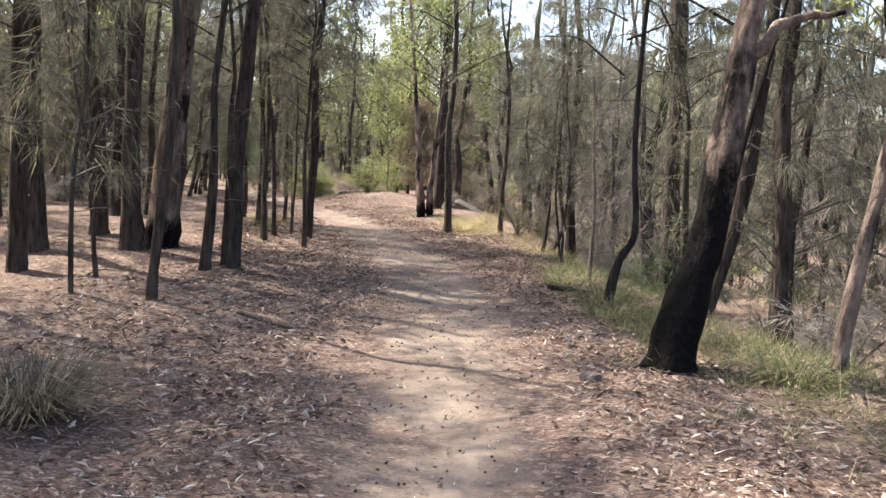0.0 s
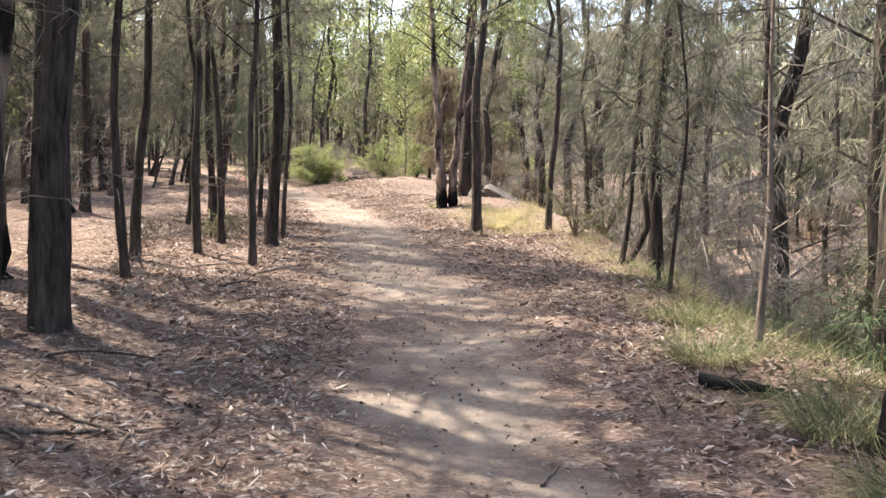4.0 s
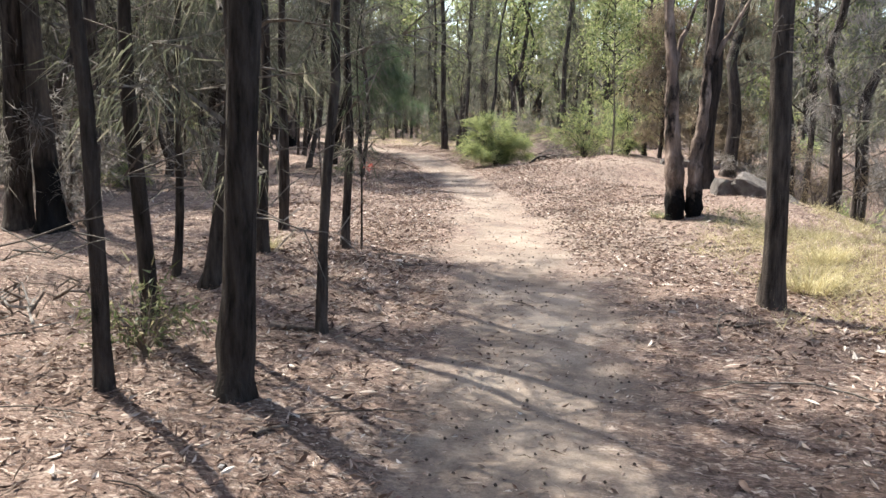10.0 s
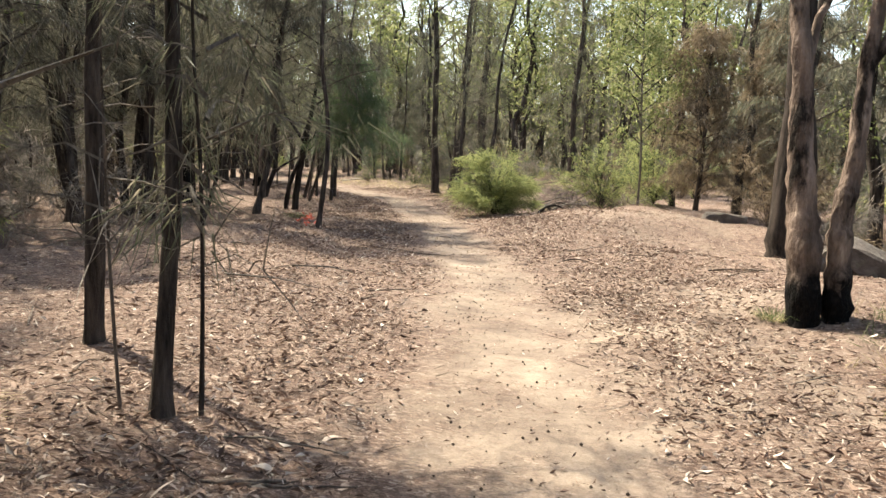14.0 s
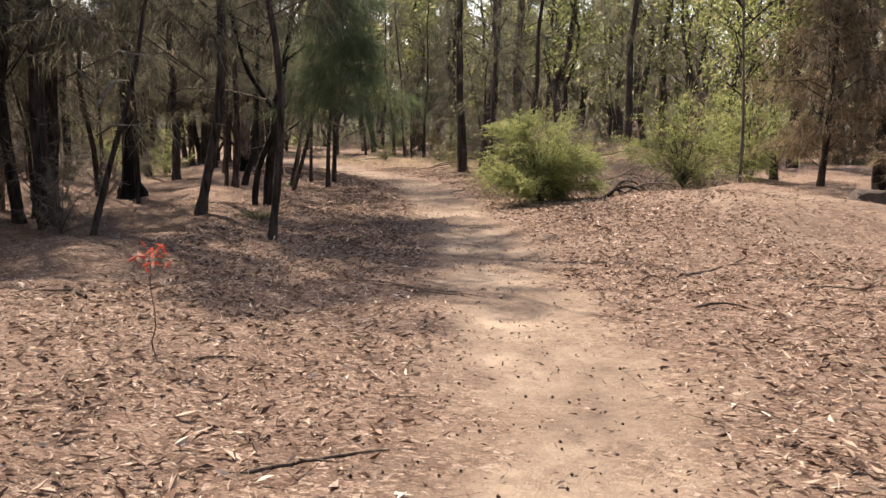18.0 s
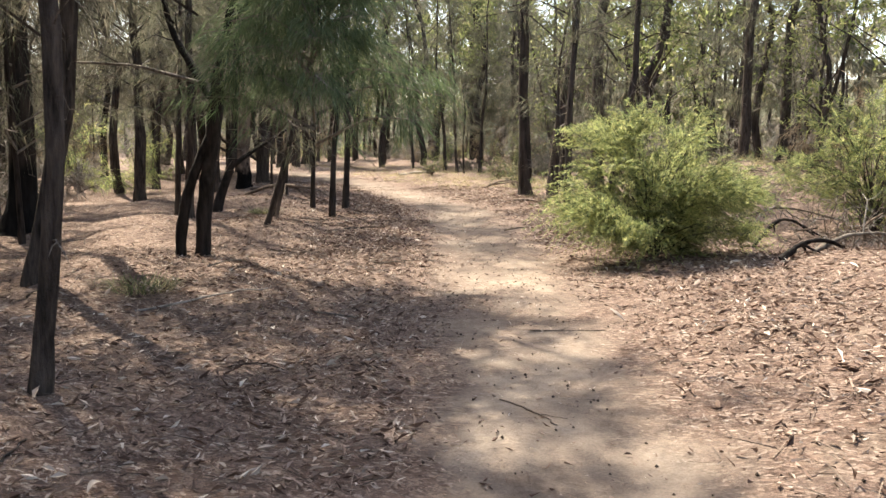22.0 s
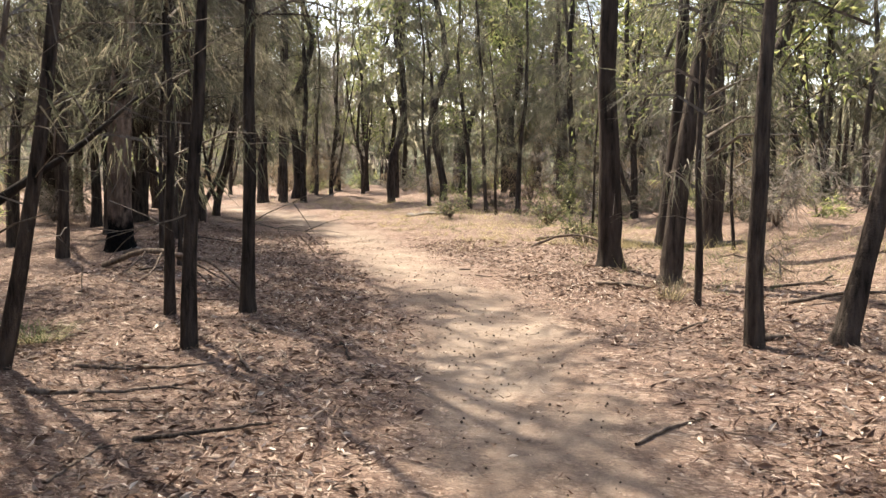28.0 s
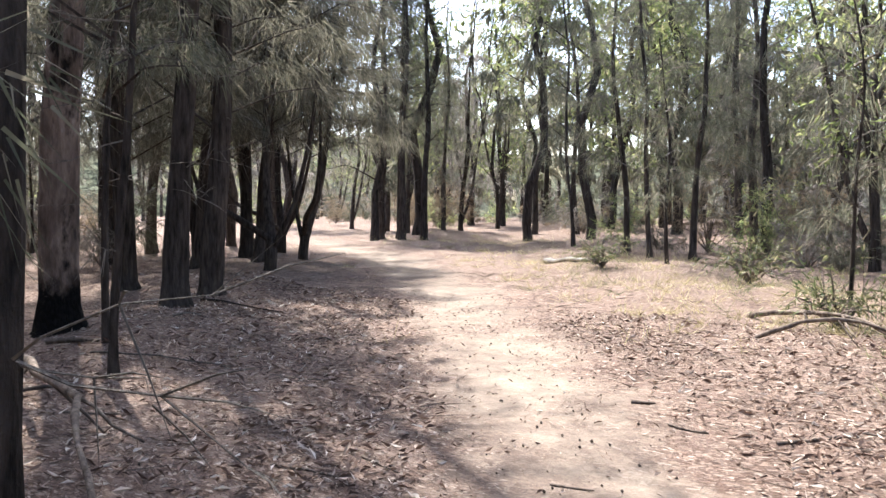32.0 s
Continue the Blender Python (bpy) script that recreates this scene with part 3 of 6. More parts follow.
# stretches of floor that added high crowns are meant to shade
SHADY = ((-7.0, 31.2, 1.5), (-1.6, 5.2, 1.1), (0.2, 8.0, 2.0), (-1.6, 8.4, 1.8), (0.6, 11.5, 1.9), (-1.2, 11.6, 1.7), (1.4, 14.8, 1.7), (0.2, 17.2, 1.7), (-0.9, 19.6, 1.7), (-1.8, 21.6, 1.3),
         (-4.6, 34.0, 1.6), (-6.6, 36.6, 1.4), (-8.6, 36.0, 1.9), (-3.2, 33.0, 1.6), (-10.6, 40.2, 1.4), (-11.6, 47.4, 1.2), (-2.6, 9.6, 1.5))


def shades(x, y, spots=SUNNY):
    """Whether a tree here would stand between the sun and one of the sunlit clearings."""
    for h in (3.0, 5.0, 7.0, 8.5):
        k = h / SUN_FROM.z
        px, py = x - SUN_FROM.x * k, y - SUN_FROM.y * k
        if any((px - a) ** 2 + (py - b) ** 2 < 0.72 * r * r for a, b, r in spots):
            return True
    return False


def casts(x, y, h):
    """Whether the top of a tree of this height shades one of the dim stretches of the floor."""
    for z in (0.55 * h, 0.75 * h, 0.9 * h):
        k = z / SUN_FROM.z
        if any((x - SUN_FROM.x * k - a) ** 2 + (y - SUN_FROM.y * k - b) ** 2 < r * r for a, b, r in SHADY):
            return True
    return False


def stem_line(h, lean, bends, rng, wob=0.05):
    """The middle line of a trunk, from its foot to its top, relative to the foot."""
    z = np.r_[-0.12, 0.0, 0.12, 0.3, np.linspace(0.6, h, 13)]
    x, y = lean[0] * z, lean[1] * z
    if bends:
        bz = np.r_[0, [b[2] for b in bends], h]
        ex, ey = lean[0] * h, lean[1] * h
        x = np.interp(z, bz, np.r_[0, [b[0] for b in bends], ex])
        y = np.interp(z, bz, np.r_[0, [b[1] for b in bends], ey])
    amp = wob * np.clip(z / 3, 0, 1)
    x = x + amp * np.sin(z * 1.1 + rng.random() * 6) + 0.3 * amp * np.sin(z * 3.1 + rng.random() * 6)
    y = y + amp * np.sin(z * 0.9 + rng.random() * 6)
    return np.stack([x, y, z], -1)


def stand(name, x, y, label, category, group=""):
    ob = new(name)
    ob.empty_display_size = 0.2
    ob.location = (x, y, float(height(x, y)))
    return tagged(ob, label, category, group)


def crown_on(tree, pair, line, spin, scale, squash=1.0):
    """Sets a shared crown on a trunk, sheared along its lean by a small tilt."""
    h = line[-1]
    m = Matrix(((1, 0, h[0] / h[2], 0), (0, 1, h[1] / h[2], 0), (0, 0, 1, 0), (0, 0, 0, 1)))
    turn = Matrix.Rotation(spin, 4, "Z") @ Matrix.Diagonal((scale, scale, scale * squash, 1))
    for name, me in zip(("branchwork", "crown"), pair):
        ob = tagged(part(name, me, tree), kind="stuff" if name == "branchwork" else "")
        ob.matrix_local = m @ turn


def dead_twigs(tree, line, r, rng, n=9, z0=0.8, z1=3.6, size=0.8):
    """Bare side twigs low on a trunk."""
    pieces = []
    for _ in range(n):
        z = z0 + (z1 - z0) * rng.random()
        at = np.array([np.interp(z, line[:, 2], line[:, k]) for k in range(3)])
        a, el = rng.random() * 6.28, -0.2 + 0.9 * rng.random()
        ln = size * (0.4 + 0.9 * rng.random())
        d = np.array((math.cos(a) * math.cos(el), math.sin(a) * math.cos(el), math.sin(el)))
        s = np.linspace(0, 1, 5)[:, None]
        p = at + d * ln * s + rng.normal(size=(5, 3)) * 0.11 * ln * s + np.array((0, 0, -0.18)) * ln * s * s
        pieces.append(tube(p, 0.0065 * (1.1 - s[:, 0]) * (0.7 + 0.6 * rng.random()), 3))
        for _ in range(3):
            q = p[2 + int(rng.integers(0, 3))]
            e = unit(d + rng.normal(size=3) * 0.7)
            pieces.append(tube([q, q + e * ln * 0.25, q + e * ln * 0.45 + (0, 0, -0.03)], [0.005, 0.004, 0.001], 3))
    v, f = merge(pieces)
    tagged(part("twig_spray", mesh_of("twig_spray", v, f, TWIG), tree, "dry leafless grey twigs"), kind="stuff")


def grow(name, x, y, r, lean, bends, h, bark, crowns, label, category, twigs=8, flare=0.7, rough=0.09, sides=10, crown_scale=None, wob=0.05):
    rng = tree_rng
    tree = stand(name, x, y, label, category)
    line = stem_line(h, lean, bends, rng, wob)
    z = np.clip(line[:, 2], 0, h)
    radii = r * (1 - 0.72 * z / h) * (1 + 0.05 * rng.normal(size=len(z)))
    part("trunk", mesh_of("trunk", *tube(line, radii, sides, rng, rough, flare), bark, True), tree)
    if crowns:
        s = crown_scale or h / 9.5
        # trees sunward of a dim stretch get the added shade crown instead
        if crowns in (OAK_HIGH, OAK_HANG, OAK_FINE, OAK_LOW, OAK_MID) and h > 6.5 and casts(x, y, h) and not shades(x, y):
            crowns = OAK_SHADE_CROWN
        elif crowns in (OAK_HANG, OAK_FINE, OAK_LOW, OAK_MID) and shades(x, y, SUNNY[:14] + SUNNY[23:]):
            crowns, s = OAK_HIGH, s * 0.9
        crown_on(tree, crowns[int(rng.integers(0, len(crowns)))], line, rng.random() * 6.28, s * (0.9 + 0.2 * rng.random()))
    if twigs:
        dead_twigs(tree, line, r, rng, twigs)
    return tree


def she_oak(x, y, r, lean=(0, 0), bends=(), dense=False, tall=False, thin=False, topped=False):
    side = float(off_track(np.array(x), np.array(y)))
    d = abs(side)
    h = min(6.5 + 32 * r, 11.5) * (0.92 + 0.16 * tree_rng.random())
    # height and crown are made up, so that the top shades the floor
    if tall:
        return grow("she_oak", x, y, r, lean, bends, 13.0, BARK, OAK_SHADE_CROWN, "tall she-oak with a dense crown added high up to shade the floor", "tree", twigs=9, crown_scale=1.4, wob=0.08)
    near = d < 4.2
    # on the shady side of the track the foliage hangs low and dense
    shady = side < -1.6 and y > 17.5 and d < 14
    h = 12.5 if topped else h
    tree = grow("she_oak", x, y, r, lean, bends, h, BARK, OAK_SPARSE if thin else OAK_DENSE if dense else OAK_FINE if shady and d < 6 else OAK_HANG if shady else OAK_HIGH if near else OAK_LOW,
         "slender she-oak with dark furrowed bark and wispy drooping needles" if r < 0.1 else "stout she-oak with dark rough bark and wispy grey-green needles",
         "tree", twigs=9 if d < 9 else 4, crown_scale=1.1 if topped else None, wob=0.08)
    # second crown, added above the view only for its shadow
    if topped:
        crown_on(tree, OAK_SHADE_CROWN[1], np.array(((0, 0, 0), (lean[0] * h, lean[1] * h, h))), x, 1.0)


def sapling(x, y, r, lean=(0, 0), bends=()):
    h = 3.4 + 16 * r + tree_rng.random()
    grow("sapling", x, y, r, lean, bends, h, BARK, SAPLING, "thin young she-oak with few needles on the forest floor", "sapling", twigs=6, flare=0.3, sides=7,
         crown_scale=h / 4.2, wob=0.1)


def gum_tree(x, y, r, lean=(0, 0), bends=(), high=11.5):
    grow("gum_tree", x, y, r, lean, bends, high, GUM, GUM_TOP, "gum tree with pale patchy bark, blackened by fire at its foot", "tree", twigs=3, sides=14, rough=0.16, flare=1.1)


def burnt_tree(x, y, r, lean=(0, 0), bends=()):
    grow("gum_tree", x, y, r * 0.9, lean, bends, 11.0, BARK_CHAR, GUM_TOP, "thick rough-barked tree with a charred hollow foot", "tree", twigs=3, sides=12, flare=1.4)


def ironbark(x, y, r, lean=(0, 0), bends=()):
    grow("ironbark", x, y, r, lean, bends, 12.0, BARK_RED, GUM_TOP, "tall ironbark with deeply furrowed dark bark", "tree", twigs=3, sides=14, rough=0.12)


def dead_sapling(x, y, r, lean=(0, 0), bends=()):
    grow("dead_sapling", x, y, r, lean, bends, 3.2, STICK, (), "dead leafless reddish-brown sapling", "sapling", twigs=22, flare=0.3, sides=7)


sapling(2.30, 15.55, 0.027, lean=(-0.016, -0.002), bends=((-0.08, -0.01, 1.12),))
she_oak(-5.16, 22.33, 0.069, lean=(0.035, 0.008))
dead_sapling(2.26, 12.02, 0.032, lean=(-0.013, -0.000), bends=((0.02, 0.00, 1.13),))
she_oak(-8.78, 47.27, 0.077, lean=(0.125, 0.059), bends=((0.21, 0.10, 1.17),))
she_oak(-2.77, 16.08, 0.041, lean=(0.016, 0.002))
she_oak(-4.25, 19.13, 0.057, lean=(-0.019, -0.005))
she_oak(-4.66, 23.48, 0.050, lean=(0.029, 0.007))
she_oak(-3.84, 17.11, 0.043, lean=(-0.011, -0.001), thin=True)
sapling(-10.07, 48.54, 0.041, lean=(0.014, 0.007))
she_oak(-16.85, 48.62, 0.034, lean=(0.03, 0.02))
she_oak(-2.93, 8.11, 0.048, lean=(0.06, 0.001), bends=((0.18, 0.00, 1.89),), tall=True)
sapling(-3.78, 8.16, 0.027, lean=(0.033, 0.000))
she_oak(2.52, 18.78, 0.060, lean=(0.025, 0.003), bends=((0.33, 0.04, 0.56), (0.05, 0.01, 2.72),))
she_oak(3.76, 11.42, 0.115, lean=(0.167, 0.002), bends=((0.32, 0.00, 0.99),))
she_oak(-13.78, 43.75, 0.049, lean=(0.214, 0.089), thin=True)
she_oak(-3.11, 18.32, 0.099, lean=(0.057, 0.007))
she_oak(-6.17, 24.76, 0.062, lean=(0.026, 0.006))
she_oak(0.11, 22.06, 0.102, lean=(0.001, 0.000), bends=((0.00, 0.00, 2.55),))
she_oak(-3.85, 14.75, 0.053, lean=(-0.028, -0.001), bends=((-0.06, -0.00, 1.86),))
she_oak(-19.25, 50.91, 0.126, lean=(0.025, 0.018), tall=True)
# height made up: raised so the unseen crown shades the track
gum_tree(-18.49, 49.11, 0.139, lean=(0.032, 0.015), high=15.0)
sapling(-3.60, 19.09, 0.036, lean=(0.023, 0.003))
sapling(3.84, 12.43, 0.067, lean=(-0.096, -0.001), bends=((-0.04, -0.00, 2.23),))
she_oak(-13.43, 45.09, 0.05, lean=(0.040, 0.017), thin=True)
she_oak(-4.94, 12.67, 0.157, lean=(0.032, 0.000))
she_oak(-9.41, 46.98, 0.063, lean=(0.031, 0.013), bends=((-0.04, -0.02, 2.38),))
she_oak(3.73, 12.93, 0.145, lean=(-0.024, -0.000))
sapling(-4.26, 9.86, 0.032, lean=(-0.097, -0.000))
she_oak(-3.26, 19.81, 0.042, lean=(0.03, 0.001))
ironbark(-11.33, 53.52, 0.099, lean=(0.064, 0.030))
gum_tree(-4.64, 13.19, 0.200, lean=(0.108, 0.001))
she_oak(-4.28, 16.02, 0.067, lean=(0.057, 0.002), thin=True)
sapling(-14.31, 45.80, 0.048, lean=(0.021, 0.009))
sapling(-11.35, 34.21, 0.041, lean=(0.285, 0.097))
she_oak(-9.17, 35.04, 0.05, lean=(0.007, 0.002), bends=((0.14, 0.05, 1.44),))
she_oak(-13.89, 46.37, 0.066, lean=(0.022, 0.009))
she_oak(4.60, 10.76, 0.120, lean=(-0.003, -0.000))
she_oak(-3.71, 16.73, 0.050, lean=(-0.006, -0.000), thin=True)
she_oak(-4.78, 20.73, 0.08, lean=(0.15, 0.02))
she_oak(-9.62, 23.50, 0.183, lean=(0.034, 0.010))
she_oak(-3.33, 11.28, 0.066, lean=(0.085, 0.000))
she_oak(-18.76, 48.31, 0.074, lean=(0.041, 0.020), thin=True)
sapling(2.18, 14.52, 0.022, lean=(0.021, 0.000))
sapling(-5.40, 21.08, 0.045, lean=(0.092, 0.011))
sapling(2.20, 17.51, 0.045, lean=(0.027, 0.001), bends=((0.16, 0.01, 1.06),))
she_oak(-17.54, 48.99, 0.03, lean=(0.028, 0.013))
she_oak(-8.88, 24.09, 0.106, lean=(0.045, 0.013))
she_oak(-3.06, 11.64, 0.129, lean=(0.060, 0.000))
she_oak(6.34, 14.96, 0.146, lean=(-0.029, -0.000))
she_oak(-6.15, 12.05, 0.154, lean=(-0.019, -0.000))
burnt_tree(-9.12, 23.54, 0.157, lean=(-0.024, -0.006))
sapling(-15.37, 40.00, 0.042, lean=(-0.004, -0.001))
she_oak(-10.57, 49.89, 0.120, lean=(0.089, 0.037))
sapling(-10.30, 54.13, 0.029, lean=(-0.030, -0.014))
she_oak(3.07, 19.20, 0.109, lean=(-0.015, -0.001))
she_oak(-11.84, 37.24, 0.082, lean=(0.203, 0.069), bends=((0.28, 0.1, 1.4), (0.5, 0.2, 4.0)), dense=True, topped=True)
she_oak(4.07, 13.81, 0.130, lean=(-0.030, -0.000))
she_oak(6.04, 13.77, 0.107, lean=(0.018, 0.000))
ironbark(-11.57, 51.08, 0.141, lean=(-0.020, -0.008))
she_oak(-14.59, 42.50, 0.072, lean=(0.054, 0.021), thin=True)
sapling(-12.85, 54.94, 0.024, lean=(-0.003, -0.001))
she_oak(-15.38, 37.49, 0.200, lean=(0.047, 0.016), dense=True)
dead_sapling(-13.38, 43.23, 0.03, lean=(0.150, 0.058))
gum_tree(-5.74, 14.85, 0.139, lean=(0.026, 0.000), bends=((0.01, 0.00, 2.41),))
sapling(-16.80, 60.04, 0.038, lean=(-0.033, -0.023))
she_oak(-6.73, 15.68, 0.147, lean=(-0.017, -0.000))
she_oak(-5.38, 15.78, 0.131, lean=(0.105, 0.000), thin=True)
she_oak(-24.52, 55.33, 0.183, lean=(0.082, 0.059), dense=True)
she_oak(4.61, 21.92, 0.061, lean=(-0.008, -0.000))
burnt_tree(-16.01, 40.54, 0.200, lean=(0.035, 0.012))
she_oak(-18.17, 62.68, 0.060, lean=(-0.040, -0.029))
# really a thin sapling, made a tall tree so its crown casts shade
she_oak(-3.81, 18.09, 0.045, lean=(-0.03, -0.000), tall=True)
she_oak(-17.41, 63.30, 0.080, lean=(0.037, 0.027))
she_oak(-19.94, 51.96, 0.130, lean=(0.044, 0.018), dense=True, topped=True)
sapling(-12.87, 42.27, 0.046, lean=(0.306, 0.105))
she_oak(-15.33, 65.64, 0.103, lean=(0.319, 0.229))
she_oak(-18.94, 63.24, 0.073, lean=(-0.054, -0.039))
she_oak(-16.33, 65.36, 0.116, lean=(-0.018, -0.013))
she_oak(-10.86, 55.55, 0.180, lean=(0.018, 0.008))
she_oak(-28.08, 55.52, 0.180, lean=(0.035, 0.017))
she_oak(1.56, 22.06, 0.061, lean=(0.017, 0.000))
she_oak(-21.75, 66.05, 0.057, lean=(-0.046, -0.033))
sapling(2.52, 23.45, 0.064, lean=(-0.041, -0.000))
she_oak(-5.98, 59.94, 0.170, lean=(0.037, 0.016))
she_oak(-29.00, 57.31, 0.144, lean=(0.031, 0.015))
she_oak(-30.64, 62.87, 0.105, lean=(0.012, 0.009))
she_oak(-17.25, 67.82, 0.112, lean=(-0.016, -0.007))
she_oak(-7.91, 69.62, 0.113, lean=(0.012, 0.006))
she_oak(-6.94, 56.56, 0.147, lean=(0.038, 0.013))
she_oak(-32.04, 71.44, 0.118, lean=(0.002, 0.002))
she_oak(-19.17, 73.13, 0.130, lean=(-0.027, -0.013))
she_oak(-29.85, 68.37, 0.084, lean=(0.011, 0.005))
she_oak(-33.29, 71.43, 0.088, lean=(0.007, 0.003))
she_oak(-33.63, 76.04, 0.093, lean=(0.029, 0.021))
she_oak(-31.03, 72.62, 0.095, lean=(0.021, 0.010))
she_oak(-14.1, 36.2, 0.12, lean=(0.01, 0.0), tall=True)
she_oak(-33.00, 80.59, 0.135, lean=(-0.034, -0.024))



# the forest behind: trees scattered away from the track
def forest():
    rng = np.random.default_rng(31)
    taken = [(o.location.x, o.location.y) for o in scene.objects if o.parent is None and o.type == "EMPTY"]
    kinds = ("she_oak", "she_oak", "she_oak", "grey_she_oak", "gum_tree")
    stems = {}
    for k in range(8):
        pieces = []
        line = stem_line(9.5, (0.06 * math.sin(k * 2.1), 0.06 * math.cos(k * 1.7)), (), rng, 0.2)
        pieces.append(tube(line, 0.13 * (1 - 0.75 * np.clip(line[:, 2], 0, 9.5) / 9.5), 7, rng, 0.08, 0.5))
        # some grow several stems from one foot, others fork
        for extra in range((0, 0, 1, 2, 1, 3, 0, 2)[k]):
            at = line[(3, 6, 4)[extra % 3]]
            a = rng.random() * 6.28
            out = np.array((math.cos(a), math.sin(a), 0)) * (0.9 + 0.8 * rng.random())
            z = np.linspace(0, 1, 9)[:, None]
            side = at + out * (z ** 0.7) + (0, 0, 6.0) * z + 0.07 * rng.normal(size=(9, 3)) * z
            pieces.append(tube(side, np.linspace(0.085, 0.025, 9), 6, rng, 0.08))
        stems[k] = [mesh_of("trunk", v, f, BARK, True) for v, f in pieces]
    count = 0
    for _ in range(9000):
        if count >= 215:
            break
        x, y = rng.uniform(-66, 30), rng.uniform(-4, 96)
        d = float(off_track(np.array(x), np.array(y)))
        limit = 8.0 if d < 0 else (4.6 if y < 34 else 6.5)
        if abs(d) < limit or abs(d) > 26 or (y < 3 and abs(d) < 9) or shades(x, y):
            continue
        # open, brightly lit stretches beside the track
        if -9 < x < -0.5 and 33 < y < 47 and d > 0:
            continue
        gap = 1.35 + 0.03 * abs(d)
        if any((x - a) ** 2 + (y - b) ** 2 < gap * gap for a, b in taken):
            continue
        taken.append((x, y))
        count += 1
        kind = kinds[int(rng.integers(0, 5))]
        if d > 0 and y < 34:
            kind = ("grey_she_oak", "grey_she_oak", "grey_she_oak", "she_oak")[int(rng.integers(0, 4))]
        elif y > 46 and d > -2:
            if rng.random() < 0.5:
                continue
            kind = ("gum_tree", "gum_tree", "gum_tree", "grey_she_oak")[int(rng.integers(0, 4))]
        elif 44 < y and d < 0:
            kind = ("she_oak", "she_oak", "gum_tree", "grey_she_oak")[int(rng.integers(0, 4))]
        label, crowns = {
            "she_oak": ("woodland she-oak with thin dark trunk and wispy grey-green needles", OAK_FAR),
            "grey_she_oak": ("twiggy grey she-oak with sparse dry needles in the thicket", GREY_FAR),
            "gum_tree": ("gum tree in the wood with sunlit yellow-green hanging leaves", GUM_FAR),
        }[kind]
        if abs(d) < 11 and kind != "gum_tree":
            crowns = GREY_NEAR if kind == "grey_she_oak" else OAK_MID
        tree = stand("gum_tree" if kind == "gum_tree" else "she_oak", x, y, label, "tree", "trees of the wood")
        s = 0.85 + 0.55 * rng.random()
        stem = stems[int(rng.integers(0, 8))]
        thick = (0.5 + 0.9 * rng.random()) * s
        turn = Matrix.Rotation(rng.random() * 6.28, 4, "Z")
        for n, me in enumerate(stem):
            part("stem" if n else "trunk", me, tree).matrix_local = turn @ (Matrix.Diagonal((thick, thick, s, 1)) if len(stem) == 1 else Matrix.Diagonal((s * 0.85, s * 0.85, s, 1)))
        pair = crowns[int(rng.integers(0, len(crowns)))]
        for name, me in zip(("branchwork", "crown"), pair):
            tagged(part(name, me, tree), kind="stuff" if name == "branchwork" else "").matrix_local = turn @ Matrix.Diagonal((s, s, s, 1))


forest()


def young_oaks():
    """Slim she-oaks with low foliage that fill the wood to the left of the track."""
    rng = np.random.default_rng(6)
    taken = [(o.location.x, o.location.y) for o in scene.objects if o.parent is None and o.type == "EMPTY"]
    made = 0
    for _ in range(4000):
        if made >= 85:
            break
        y = rng.uniform(4, 66)
        xs, ys = zip(*TRACK[:-2])
        x = float(np.interp(y, ys, xs)) - rng.uniform(6, 17)
        if abs(float(off_track(np.array(x), np.array(y)))) < (6.0 if y < 18 else 7.4) or shades(x, y) or any((x - a) ** 2 + (y - b) ** 2 < 1.1 for a, b in taken):
            continue
        taken.append((x, y))
        made += 1
        lean = (0.08 * rng.normal(), 0.05 * rng.normal())
        h = 5.0 + 2.5 * rng.random()
        grow("she_oak", x, y, 0.03 + 0.035 * rng.random(), lean, (), h, BARK, OAK_HANG if y > 16 else OAK_MID, "slim young she-oak with low drooping grey-green needles", "tree", twigs=5, sides=7, crown_scale=h / (8.6 if y > 16 else 7.8), wob=0.16)


young_oaks()


# added trees, mostly out of view, placed so their crowns shade the track's start
for x, y, r in ((-5.7, 10.7, 0.1), (-5.9, 8.3, 0.08), (-6.3, 6.4, 0.1), (-4.9, 6.9, 0.06)):
    grow("she_oak", x, y, r, (0.03, 0.0), (), 9.2, BARK, OAK_SHADE_CROWN, "added she-oak, mostly out of view, with a dense high crown that shades the floor", "tree", twigs=6, crown_scale=1.0)


def overhanging_oaks():
    """Wide-crowned she-oaks on the shady side, whose hanging foliage closes the view over the track."""
    ys, xs = [p[1] for p in TRACK], [p[0] for p in TRACK]
    for y, off, r, s in ((26.5, 8.2, 0.11, 1.05), (29.5, 8.0, 0.09, 1.0),
                         (55.5, 6.0, 0.12, 1.2), (57.0, 4.8, 0.13, 1.3), (61.0, 4.6, 0.14, 1.35), (65.0, 4.4, 0.14, 1.35), (66.0, -5.0, 0.13, 1.3), (71.0, -4.2, 0.14, 1.4)):
        x = float(np.interp(y, ys, xs)) - off
        grow("she_oak", x, y, r, (0.09 * math.sin(y), 0.05 * math.cos(2 * y)), (), 9.5 * s, BARK, OAK_HANG, "wide she-oak with dense dark foliage hanging low", "tree", twigs=6, crown_scale=s, wob=0.25)


overhanging_oaks()
